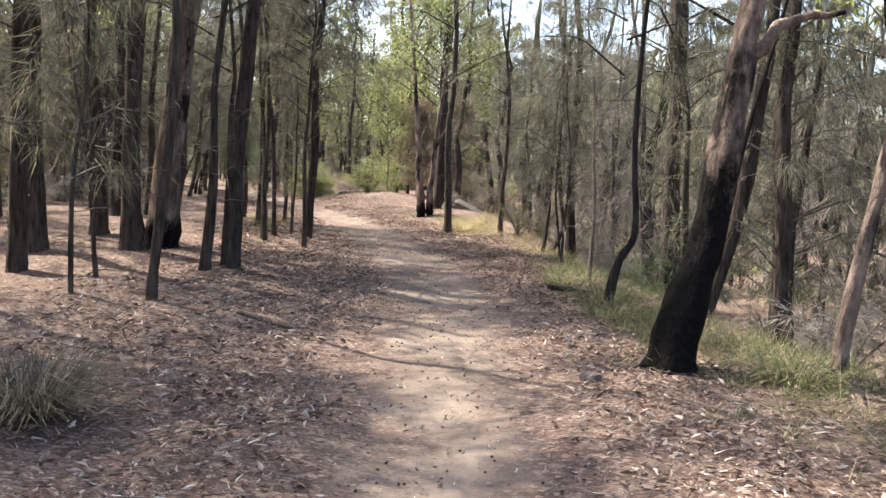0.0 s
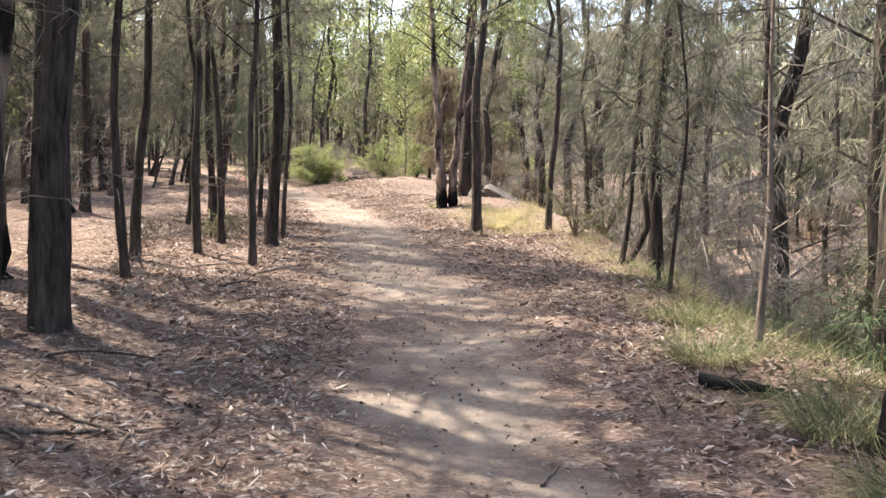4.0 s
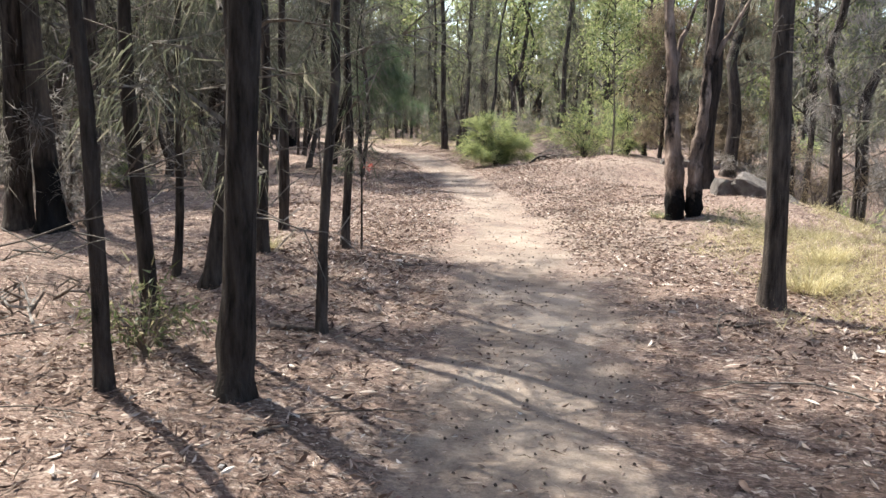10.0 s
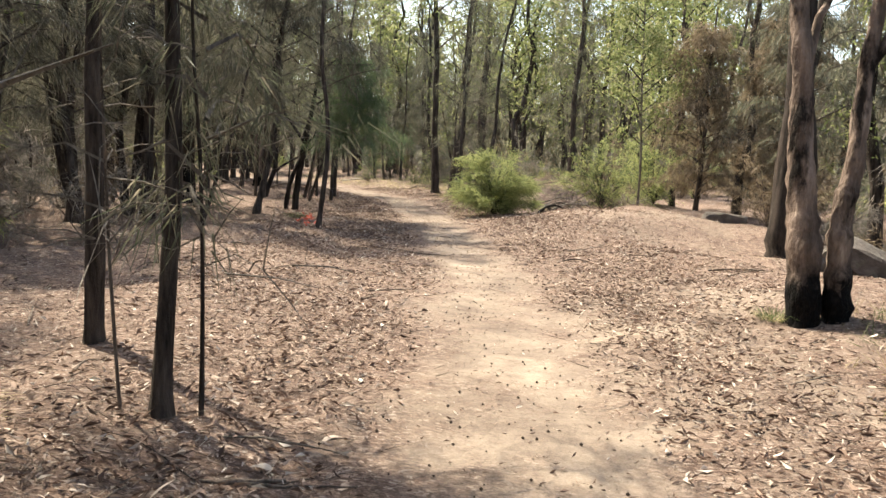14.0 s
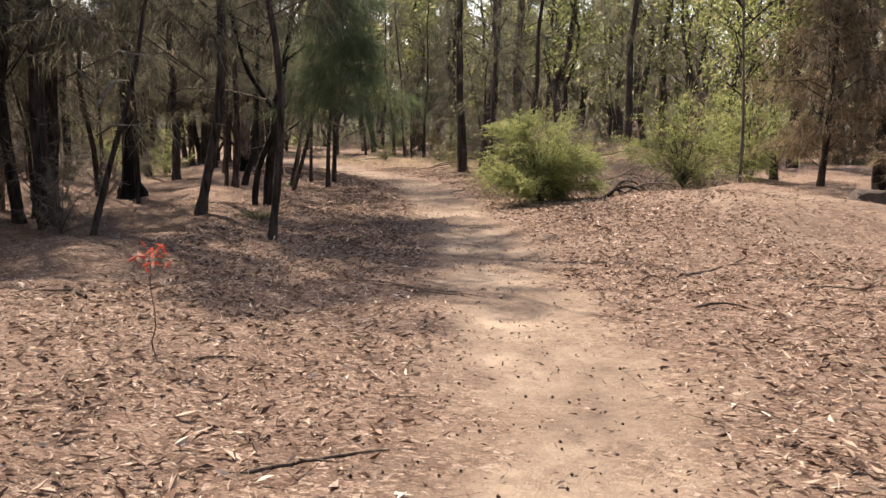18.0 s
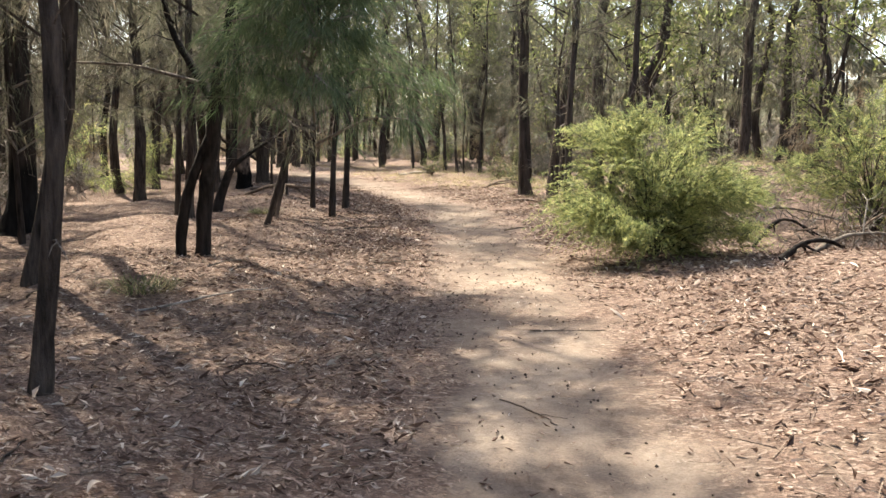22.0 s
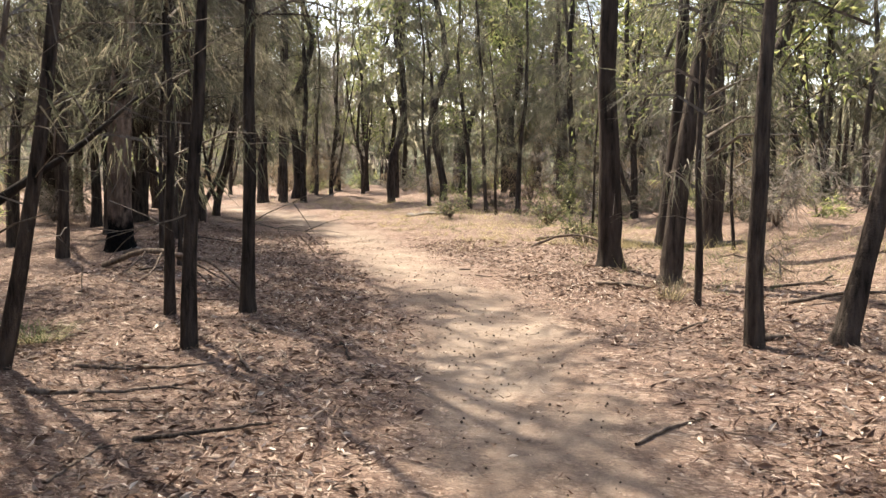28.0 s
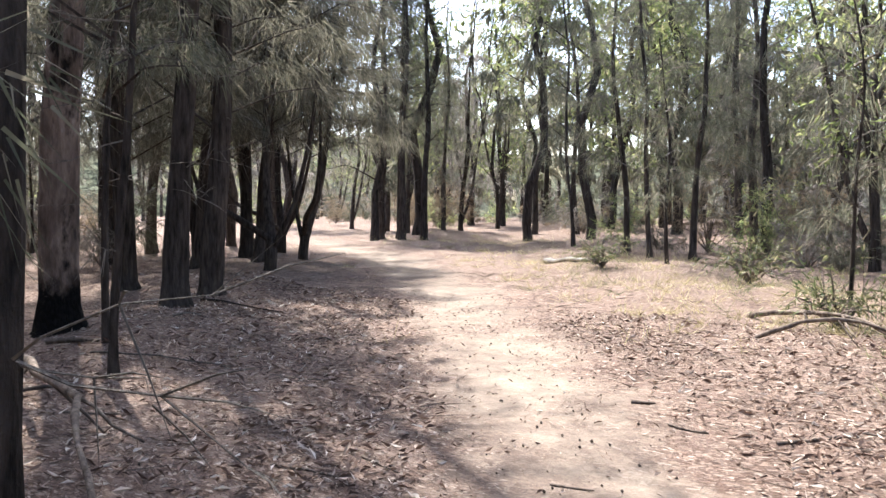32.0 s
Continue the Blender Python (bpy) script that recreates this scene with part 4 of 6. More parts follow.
for x, y, r, s in ((-13.9, 33.6, 0.1, 1.1), (-14.4, 29.8, 0.1, 1.1), (-14.9, 36.4, 0.1, 1.15), (-18.6, 45.6, 0.11, 1.1), (-21.6, 51.8, 0.13, 1.2), (-24.0, 56.4, 0.13, 1.25), (-23.4, 53.0, 0.1, 0.95), (-25.6, 51.4, 0.11, 1.0), (-27.6, 57.2, 0.12, 1.0), (-29.5, 60.2, 0.12, 1.1), (-26.4, 54.6, 0.1, 0.9)):
    grow("she_oak", x, y, r, (0.06 * math.sin(x), 0.04 * math.cos(y)), (), 9.0 * s, BARK, OAK_DENSE, "spreading she-oak with a dense veil of hanging dark needles", "tree", twigs=8, crown_scale=s, wob=0.2)

for x, y, s in ((-19.0, 41.0, 1.2), (-21.5, 44.5, 1.25), (-17.6, 38.4, 1.15), (-22.6, 50.4, 1.25), (-21.2, 47.6, 1.15), (-16.2, 33.5, 1.1), (-14.5, 27.5, 1.1)):
    grow("she_oak", x, y, 0.11, (0.07 * math.sin(x), 0.05 * math.cos(y)), (), 9.0 * s, BARK, OAK_HANG, "tall she-oak deep in the shady wood", "tree", twigs=5, crown_scale=s * 1.1, wob=0.2)


def far_woods():
    rng = np.random.default_rng(8)
    wood, green = [], []
    templates = [needle_crown(100 + k, z0=0.8, z1=9.5, reach=2.6, count=8, tufts=95, per=4, length=1.2, width=0.15) for k in range(3)]
    n = 0
    while n < 340:
        a = rng.uniform(0, 6.283)
        x, y = rng.uniform(-90, 45), rng.uniform(10, 120)
        if abs(float(off_track(np.array(x), np.array(y)))) < 23:
            continue
        n += 1
        z = float(height(x, y))
        s = 0.9 + 0.6 * rng.random()
        (wv, wf), (gv, gf) = templates[int(rng.integers(0, 3))]
        c, t = math.cos(a * 7), math.sin(a * 7)
        turn = np.array(((c, -t, 0), (t, c, 0), (0, 0, 1))) * s
        wood.append(tube(np.array(((x, y, z - 0.2), (x + 0.2, y, z + 4 * s), (x, y + 0.2, z + 9 * s))), (0.16, 0.12, 0.03), 5))
        green.append((gv @ turn.T + (x, y, z), gf))
    v, f = merge(wood)
    tagged(new("far_trunks", mesh_of("far_trunks", v, f, BARK)), "distant dark tree trunks", "woods", kind="stuff")
    v, f = merge(green)
    tagged(new("far_foliage", mesh_of("far_foliage", v, f, NEEDLE_FAR_PALE)), "distant grey-green woodland foliage", "woods", kind="stuff")


far_woods()


def tall_gums():
    """High trees beyond the bend, whose tops close the sky over the track."""
    rng = np.random.default_rng(19)
    tops = crown_set(leafy_crown, GUMLEAF, "crown", BARK, (60, 61), z0=5.0, z1=17.5, reach=3.4, count=24, clumps=300, per=8, length=0.3, width=0.10, tight=0.5)
    tops += crown_set(needle_crown, NEEDLE_FAR_PALE, "crown", BARK, (62, 63), z0=4.0, z1=17.0, reach=3.0, count=30, tufts=560, per=7, length=0.7, width=0.05)
    made, taken = 0, []
    for _ in range(3000):
        if made >= 34:
            break
        x, y = (rng.uniform(-42, -9), rng.uniform(66, 92)) if made < 25 else (rng.uniform(-9, 3), rng.uniform(56, 80))
        if abs(float(off_track(np.array(x), np.array(y)))) < 4 or shades(x, y) or any((x - a) ** 2 + (y - b) ** 2 < 7 for a, b in taken):
            continue
        taken.append((x, y))
        made += 1
        k = int(rng.integers(0, 4))
        s = 0.75 + 0.35 * rng.random()
        line = stem_line(17.5 * s, (0.05 * rng.normal(), 0.05 * rng.normal()), (), rng, 0.3)
        kind = "gum_tree" if k < 2 else "she_oak"
        tree = stand(kind, x, y, "tall gum beyond the bend with pale green crown" if k < 2 else "tall she-oak beyond the bend with grey-green crown", "tree", "tall trees beyond the bend")
        part("trunk", mesh_of("trunk", *tube(line, (0.12 + 0.1 * rng.random()) * (1 - 0.8 * np.clip(line[:, 2], 0, 18) / 18), 7, rng, 0.08, 0.4), BARK if k % 2 else BARK_RED, True), tree)
        crown_on(tree, tops[k], line, rng.random() * 6.28, s)


tall_gums()

# ---------------------------------------------------------------- single trees of note


def limb(name, tree, pts, radii, bark, sides=9, rough=0.09, label=""):
    return part(name, mesh_of(name, *tube(pts, radii, sides, tree_rng, rough), bark, True), tree, label)


def bow(a, b, n=7, sag=(0, 0, 0), jitter=0.03):
    """n points from a to b, bowed by sag and a little uneven."""
    s = np.linspace(0, 1, n)[:, None]
    a, b = np.asarray(a, float), np.asarray(b, float)
    size = np.linalg.norm(b - a)
    j = tree_rng.normal(size=(n, 3)) * jitter * size
    j[0] = j[-1] = 0
    return a + (b - a) * s + np.asarray(sag) * (4 * s * (1 - s)) + j


def path3(pairs, n=18):
    """A smooth line through a few places."""
    p = np.array(pairs, float)
    s = np.linspace(0, len(p) - 1, n)
    i = np.arange(len(p))
    q = np.stack([np.interp(s, i, p[:, k]) for k in range(3)], -1)
    q[1:-1] = (q[:-2] + 2 * q[1:-1] + q[2:]) / 4
    return q


def twin_gum():
    """The two-stemmed gum on the sunny side of the track."""
    tree = stand("gum_tree", -0.72, 27.95, "twin-stemmed gum with flaking pale bark and burnt black foot", "tree")
    a = path3(((-0.1, 0, -0.15), (-0.12, 0, 0.5), (-0.16, 0.03, 1.0), (-0.23, 0.05, 1.7), (-0.24, 0.08, 2.3), (-0.34, 0.1, 3.2), (-0.5, 0.2, 5.5), (-0.9, 0.5, 9.5)), 46)
    b = path3(((0.2, 0.05, -0.15), (0.18, 0.05, 0.5), (0.17, 0.06, 0.95), (0.26, 0.08, 1.5), (0.29, 0.1, 2.3), (0.42, 0.1, 3.4), (0.75, 0.3, 6.0), (1.1, 0.2, 8.5)), 46)
    limb("stem", tree, a, 0.145 * np.linspace(1.2, 0.3, 46) * (1 + 0.06 * tree_rng.normal(size=46)), GUM, 16, 0.12)
    limb("stem", tree, b, 0.115 * np.linspace(1.25, 0.3, 46) * (1 + 0.09 * tree_rng.normal(size=46)), GUM, 16, 0.13)
    limb("limb", tree, bow(b[26], b[26] + np.array((0.6, 0.1, 1.1))), np.linspace(0.05, 0.02, 7), GUM)
    limb("limb", tree, bow(a[26], a[26] + np.array((0.4, 0.2, 1.3))), np.linspace(0.05, 0.015, 7), GUM)
    for k, line in enumerate((a, b)):
        crown_on(tree, GUM_TOP[k], line, 1.0 + k, 0.95)


def tall_rough_tree():
    """Thick dark trunk right behind the twin gum."""
    grow("ironbark", -0.29, 34.7, 0.26, (0.02, 0.0), (), 12, BARK_RED, GUM_TOP, "thick straight trunk with dark scaly bark beside the rock", "tree", twigs=3, sides=14, rough=0.1, flare=0.4)


def burnt_gum():
    tree = stand("gum_tree", 1.98, 6.45, "leaning gum with pale upper trunk and a deeply charred base", "tree")
    a = path3(((-0.02, 0, -0.2), (0.02, 0, 0.35), (0.22, 0, 1.0), (0.3, 0, 1.6), (0.40, 0.03, 2.4), (0.50, 0.05, 3.0), (0.75, 0.1, 4.6), (1.0, 0.2, 8.5)), 26)
    radii = np.interp(np.linspace(0, 1, 26), (0, 0.08, 0.28, 0.6, 1), (0.195, 0.155, 0.128, 0.108, 0.05))
    part("trunk", mesh_of("trunk", *tube(a, radii * (1 + 0.06 * tree_rng.normal(size=26)), 16, tree_rng, 0.15, 0.5), GUM_BURNT, True), tree)
    limb("limb", tree, path3(((0.16, 0.1, 0.75), (0.42, 0.15, 1.25), (0.55, 0.2, 1.9), (0.72, 0.2, 2.6), (0.95, 0.2, 3.6))), np.linspace(0.035, 0.012, 18), BARK_BLACK)
    limb("limb", tree, bow(a[15], a[15] + np.array((0.9, 0.2, 0.45)), 7, (0, 0, 0.15)), np.linspace(0.06, 0.02, 7), GUM_BURNT)
    crown_on(tree, GUM_TOP[0], a, 2.0, 0.9)
    stump = stand("leaning_trunk", 3.22, 6.25, "pale peeling trunk leaning over the grassy bank", "tree")
    b = path3(((0, 0, -0.5), (0.04, 0, 0.3), (0.16, 0.02, 1.0), (0.30, 0.05, 1.7), (0.62, 0.1, 3.2), (1.2, 0.3, 6.0)))
    part("trunk", mesh_of("trunk", *tube(b, np.linspace(0.068, 0.045, 18), 12, tree_rng, 0.14, 0.2), GUM_PALE, True), stump)
    crown_on(stump, GUM_TOP[1], b, 0.3, 0.62)


def bent_oak():
    """The dark she-oak on the bank that bends like an elbow near its foot."""
    tree = stand("she_oak", 2.1, 9.75, "dark she-oak on the bank, bent like an elbow near its foot", "tree")
    a = path3(((0, 0, -0.2), (0.03, 0, 0.3), (0.12, 0, 0.62), (0.27, 0, 0.78), (0.30, 0, 1.1), (0.22, 0, 1.9), (0.26, 0.05, 3.1), (0.4, 0.1, 5.0), (0.4, 0.1, 8.0)), 26)
    part("trunk", mesh_of("trunk", *tube(a, np.linspace(0.066, 0.02, 26), 10, tree_rng, 0.14, 0.3), BARK_BLACK, True), tree)
    limb("limb", tree, bow((0.08, 0, 0.5), (0.55, 0.2, 1.15)), np.linspace(0.018, 0.006, 7), TWIG)
    crown_on(tree, OAK_HIGH[1], a, 0.5, 0.85)


def black_twin():
    """Two black stems that fork, beside the track."""
    tree = stand("she_oak", -12.3, 39.9, "black-barked forked she-oak with two stems and spreading bare limbs", "tree")
    a = path3(((-0.08, -0.12, -0.2), (-0.06, -0.11, 0.25), (0.0, -0.08, 0.7), (0.13, -0.02, 1.1), (0.3, 0.05, 1.5)), 16)
    b = path3(((0.08, 0.09, -0.2), (0.12, 0.09, 0.4), (0.2, 0.08, 0.9), (0.27, 0.07, 1.3), (0.38, 0.05, 1.75), (0.47, 0.02, 2.12)), 18)
    limb("stem", tree, a, np.linspace(0.074, 0.056, 16), BARK_BLACK, 10, 0.14)
    limb("stem", tree, b, np.linspace(0.088, 0.076, 18), BARK_BLACK, 10, 0.14)
    c = path3(((0.42, 0, 2.05), (0.55, 0.05, 2.5), (0.62, 0.1, 3.0), (0.8, 0.2, 4.2), (0.9, 0.3, 7.0), (1.1, 0.4, 11.0)), 22)
    fork = limb("limb", tree, c, np.linspace(0.08, 0.015, 22), BARK_BLACK)
    rear = limb("limb", tree, path3(((0.36, 0, 1.95), (0.05, 0.1, 2.25), (-0.35, 0.15, 2.75), (-0.6, 0.2, 3.6), (-0.8, 0.2, 5.2)), 16), np.linspace(0.06, 0.015, 16), BARK_BLACK)
    limb("side_branch", fork, path3(((0.62, 0.1, 2.85), (0.95, 0.2, 3.1), (1.35, 0.3, 3.2))), np.linspace(0.035, 0.008, 18), BARK_BLACK)
    limb("limb", tree, path3(((0.3, 0, 1.75), (0.62, 0.1, 2.0), (0.75, 0.1, 2.35))), np.linspace(0.035, 0.008, 18), BARK_BLACK)
    for k in range(7):
        at = np.array((-0.1, 0.12, 2.4)) + np.array((-0.09, 0.01, 0.22)) * k
        limb("side_branch", rear, bow(at, at + np.array((-0.5 + 0.2 * (k % 3), 0.3 * math.sin(k * 2.0), 0.35 + 0.05 * k)), 6, (0, 0, 0.05), 0.06), np.linspace(0.014, 0.003, 6), BARK_BLACK, 5)
    limb("limb", tree, path3(((0.2, 0, 2.1), (-0.5, -0.3, 2.3), (-1.3, -0.5, 2.35), (-2.0, -0.6, 2.2))), np.linspace(0.025, 0.006, 18), TWIG)
    crown_on(tree, OAK_HIGH[2], c, 0.4, 0.85)
    # extra crown above the view, added to shade the track
    crown_on(tree, OAK_SHADE_CROWN[0], c, 1.7, 1.05)
    limb("side_branch", fork, path3(((0.7, 0.15, 3.6), (1.2, -0.1, 4.0), (1.8, -0.4, 4.1), (2.15, -0.55, 3.6), (2.25, -0.6, 2.6))), np.linspace(0.035, 0.008, 18), BARK)
    for piece, me in zip(("branchwork", "hanging_bough"), OAK_GREEN[0]):
        tagged(part(piece, me, tree, "fresh green drooping needles" if piece == "hanging_bough" else ""), kind="stuff" if piece == "branchwork" else "").matrix_local = Matrix.Translation((2.15, -0.55, 0))
    other = stand("she_oak", -15.6, 44.4, "leaning black she-oak with a low side limb and grey-green foliage", "tree")
    a = path3(((0, 0, -0.2), (0.1, 0.05, 0.3), (0.36, 0.1, 0.9), (0.42, 0.15, 2.0), (0.5, 0.2, 4.0), (0.6, 0.3, 7.5)), 20)
    limb("trunk", other, a, np.linspace(0.11, 0.03, 20), BARK_BLACK, 10)
    limb("limb", other, path3(((0.34, 0.1, 0.85), (0.7, 0.3, 1.15), (1.25, 0.5, 1.5), (1.7, 0.7, 1.9))), np.linspace(0.05, 0.012, 18), BARK_BLACK)
    crown_on(other, OAK_LOW[1], a, 1.4, 0.95)
    third = stand("she_oak", -14.9, 42.6, "small she-oak with hanging grey-green needles", "tree")
    a = path3(((0, 0, -0.1), (0.05, 0, 1.0), (0.1, 0.1, 3.0), (0.1, 0.1, 6.0)), 14)
    limb("trunk", third, a, np.linspace(0.06, 0.02, 14), BARK, 9)
    crown_on(third, OAK_LOW[2], a, 2.4, 0.8)



def track_end():
    """Spreading dark she-oaks where the track bends out of sight."""
    for x, y, way, label in ((-24.4, 58.0, 1, "forked dark she-oak leaning over the bend of the track"), (-26.6, 59.4, -1, "forked dark she-oak beside the bend of the track"), (-22.6, 55.4, -1, "dark she-oak with a low spreading crown")):
        tree = stand("she_oak", x, y, label, "tree")
        a = path3(((0, 0, -0.1), (0.05, 0, 0.5), (0.35 * way, 0.2, 1.6), (0.5 * way, 0.4, 3.4), (0.7 * way, 0.5, 7.0)), 14)
        limb("trunk", tree, a, np.linspace(0.13, 0.03, 14), BARK, 9)
        limb("limb", tree, path3(((0.05, 0, 0.55), (0.5 * way, -0.4, 1.0), (1.1 * way, -0.7, 1.3), (1.35 * way, -0.8, 2.3), (1.4 * way, -0.9, 3.6)), 14), np.linspace(0.07, 0.02, 14), BARK, 8)
        limb("limb", tree, path3(((0.03, 0, 0.35), (-0.45 * way, 0.2, 1.2), (-0.8 * way, 0.3, 2.6), (-1.0 * way, 0.3, 4.2)), 14), np.linspace(0.06, 0.02, 14), BARK, 8)
        crown_on(tree, OAK_DENSE[0 if way > 0 else 1], a, x, 1.15)
    for x, y in ((-28.6, 66.8), (-29.1, 67.3), (-29.6, 66.9), (-28.1, 67.4)):
        grow("she_oak", x, y, 0.12, (0.02, 0), (), 10, BARK, OAK_HIGH, "straight dark trunk in a tight group beyond the bend", "tree", twigs=2)


track_end()
twin_gum()
tall_rough_tree()
burnt_gum()
bent_oak()
black_twin()

# ---------------------------------------------------------------- shrubs


def shrub_mesh(seed, wide, tall, stems, sprays, per, length, width, mat, droop=-0.35):
    """A many-stemmed shrub: arching stems, each with feathery sprays."""
    rng = np.random.default_rng(seed)
    wood, pts = [], []
    for k in range(stems):
        a = k * 2.4 + rng.random()
        reach = wide * (0.15 + 0.85 * rng.random() ** 0.7)
        top = tall * (0.12 + 0.88 * rng.random()) * (1.05 - 0.5 * (reach / wide) ** 2)
        s = np.linspace(0, 1, 6)
        p = np.stack([np.cos(a + 0.4 * s) * reach * s ** 1.1, np.sin(a + 0.4 * s) * reach * s ** 1.1, top * (1.5 * s - 0.5 * s * s)], -1)
        p += rng.normal(size=p.shape) * 0.05 * s[:, None]
        wood.append(tube(p, 0.016 * (1.15 - s) * (0.6 + 0.6 * rng.random()), 3))
        pts.append(p)
    pts = np.array(pts)
    p, d = sprout(rng, pts, sprays, 0.16)
    way = unit(d * 0.6 + rng.normal(size=p.shape) * 0.6 + (0, 0, -0.05))
    ln = 0.16 + 0.3 * rng.random((sprays, 1))
    wood.append(blades(p, way, ln[:, 0], 0.007, rng))
    f = rng.random((sprays, per, 1))
    q = (p[:, None] + way[:, None] * ln[:, None] * f).reshape(-1, 3)
    leaf_way = unit(np.repeat(way, per, 0) * 0.9 + rng.normal(size=q.shape) * 0.55 + (0, 0, droop))
    green = blades(q, leaf_way, length * (0.5 + 0.9 * rng.random(len(q))), width * (0.6 + 0.8 * rng.random(len(q))), rng)
    wv, wf = merge(wood)
    return mesh_of("branchwork", wv, wf, STICK), mesh_of("foliage", *green, mat)


def shrub(name, x, y, pair, scale, label, spin=0.0, squash=1.0, category="shrub", group=""):
    ob = stand(name, x, y, label, category, group)
    m = Matrix.Rotation(spin, 4, "Z") @ Matrix.Diagonal((scale, scale, scale * squash, 1))
    for part_name, me in zip(("branchwork", "foliage"), pair):
        tagged(part(part_name, me, ob), kind="stuff" if part_name == "branchwork" else "").matrix_local = m
    return ob


def plume_bush(seed, wide, tall, stems, plumes, per, leaf, width, mat):
    """A rounded shrub of arching stems, hung to the ground with feathery plumes."""
    rng = np.random.default_rng(seed)
    wood, pts = [], []
    for k in range(stems):
        a = k * 2.4 + rng.random()
        u = rng.random()
        reach, top = wide * (0.35 + 0.65 * u ** 0.6), tall * (1.0 - 0.8 * u ** 1.6) * (0.66 + 0.52 * rng.random())
        s = np.linspace(0, 1, 6)
        p = np.stack([np.cos(a + 0.5 * s) * reach * s ** 1.2, np.sin(a + 0.5 * s) * reach * s ** 1.2, top * (1.7 * s - 0.7 * s * s)], -1)
        p += rng.normal(size=p.shape) * 0.06 * s[:, None]
        wood.append(tube(p, 0.011 * (1.1 - s) * (0.6 + 0.6 * rng.random()), 3))
        pts.append(p)
    # plumes sit in lobes, with dark gaps between
    c, d = sprout(rng, np.array(pts), 230, 0.12)
    pick = rng.integers(0, 230, plumes)
    p, d = c[pick] + rng.normal(size=(plumes, 3)) * (0.1, 0.1, 0.07), d[pick]
    p[:, 2] = np.maximum(p[:, 2], 0.08)
    out = unit(p * (1, 1, 0.35))
    way = unit(d * 0.5 + out * 0.7 + rng.normal(size=p.shape) * 0.4 + (0, 0, 0.12))
    ln = 0.22 + 0.36 * rng.random((plumes, 1))
    f = rng.random((plumes, per, 1))
    sag = np.array((0, 0, -0.45)) * (ln[:, None] * f * f)
    q = (p[:, None] + way[:, None] * ln[:, None] * f + sag).reshape(-1, 3)
    wood.append(blades(p, way, ln[:, 0] * 0.9, 0.006, rng))
    along = np.repeat(way, per, 0) + (0, 0, -0.9) * f.reshape(-1, 1)
    across = unit(np.cross(along, rng.normal(size=(plumes, 3)).repeat(per, 0)))
    sign = np.where(rng.random((len(q), 1)) < 0.5, -1, 1)
    leaf_way = unit(along * 0.8 + across * sign * 0.75 + rng.normal(size=q.shape) * 0.22)
    size = leaf * (1.25 - 0.8 * f.reshape(-1)) * (0.7 + 0.6 * rng.random(len(q)))
    green = blades(q, leaf_way, size, width * (0.7 + 0.6 * rng.random(len(q))), rng)
    wv, wf = merge(wood)
    return mesh_of("branchwork", wv, wf, BARK), mesh_of("foliage", *green, mat)


BIG_BUSH = plume_bush(41, 1.25, 1.72, 56, 3700, 42, 0.064, 0.0078, WATTLE)
MID_BUSH = plume_bush(42, 1.35, 1.9, 50, 800, 24, 0.11, 0.011, WATTLE)
BROWN_BUSH = shrub_mesh(43, 1.5, 2.6, 44, 900, 10, 0.16, 0.016, DRYLEAF)
SMALL_BUSH = shrub_mesh(44, 0.4, 0.6, 12, 90, 8, 0.07, 0.014, GRASS)
THICKETS_NEAR = [shrub_mesh(50 + k, 1.4, 2.0, 10, 170, 12, 0.2, 0.0105, mat, -0.5) for k, mat in enumerate((NEEDLE_GREY, NEEDLE, NEEDLE_GREY, DRYLEAF, WATTLE))]
THICKETS = [shrub_mesh(50 + k, 1.4, 2.0, 8, 112, 7, 0.3, 0.028, mat, -0.5) for k, mat in enumerate((NEEDLE_GREY, NEEDLE, NEEDLE_GREY, DRYLEAF, WATTLE))]

shrub("wattle_bush", -7.05, 41.95, BIG_BUSH, 0.96, "bushy bright green feathery wattle beside the dirt track")
shrub("wattle_bush", -4.4, 45.6, MID_BUSH, 1.05, "green feathery wattle behind a tangle of dead branches", 2.0)
shrub("wattle_bush", -2.9, 47.2, MID_BUSH, 1.1, "green feathery wattle at the edge of the wood", 4.0)
DEAD_OAK = crown_set(needle_crown, DRYLEAF, "crown", BARK, (45, 46), z0=0.3, z1=5.4, reach=2.0, count=70, tufts=2000, per=9, length=0.25, width=0.017, spread=0.5)
for x, y, s in ((-1.6, 44.2, 1.0), (0.5, 44.8, 1.1)):
    grow("dead_she_oak", x, y, 0.07, (0.05, 0.0), (), 5.8 * s, BARK, DEAD_OAK, "dying she-oak hung to the ground with dry brown foliage", "tree", twigs=12, crown_scale=s)
shrub("dry_bush", 1.0, 43.5, BROWN_BUSH, 1.1, "dry brown bush at the edge of the gully", 3.0)
shrub("low_shrub", -4.03, 18.75, SMALL_BUSH, 1.0, "small yellow-green leafy shrub at the foot of she-oaks", 0.4)
shrub("low_shrub", -17.6, 58.9, SMALL_BUSH, 1.3, "small yellow-green shrub in dry grass", 1.4)
shrub("low_shrub", -12.9, 54.6, SMALL_BUSH, 1.5, "small yellow-green shrub in dry grass", 2.4)
shrub("low_shrub", -14.9, 58.6, SMALL_BUSH, 1.7, "small yellow-green shrub in dry grass", 3.4)
PALE_BUSH = shrub_mesh(49, 0.75, 1.55, 14, 210, 9, 0.06, 0.008, GRASS, -0.1)
shrub("tall_shrub", 1.9, 20.6, PALE_BUSH, 1.0, "pale wispy shrub with fine leaves on the bank", 5.0)
shrub("tall_shrub", 2.7, 22.2, PALE_BUSH, 1.1, "pale wispy shrub with fine leaves on the bank", 1.0)


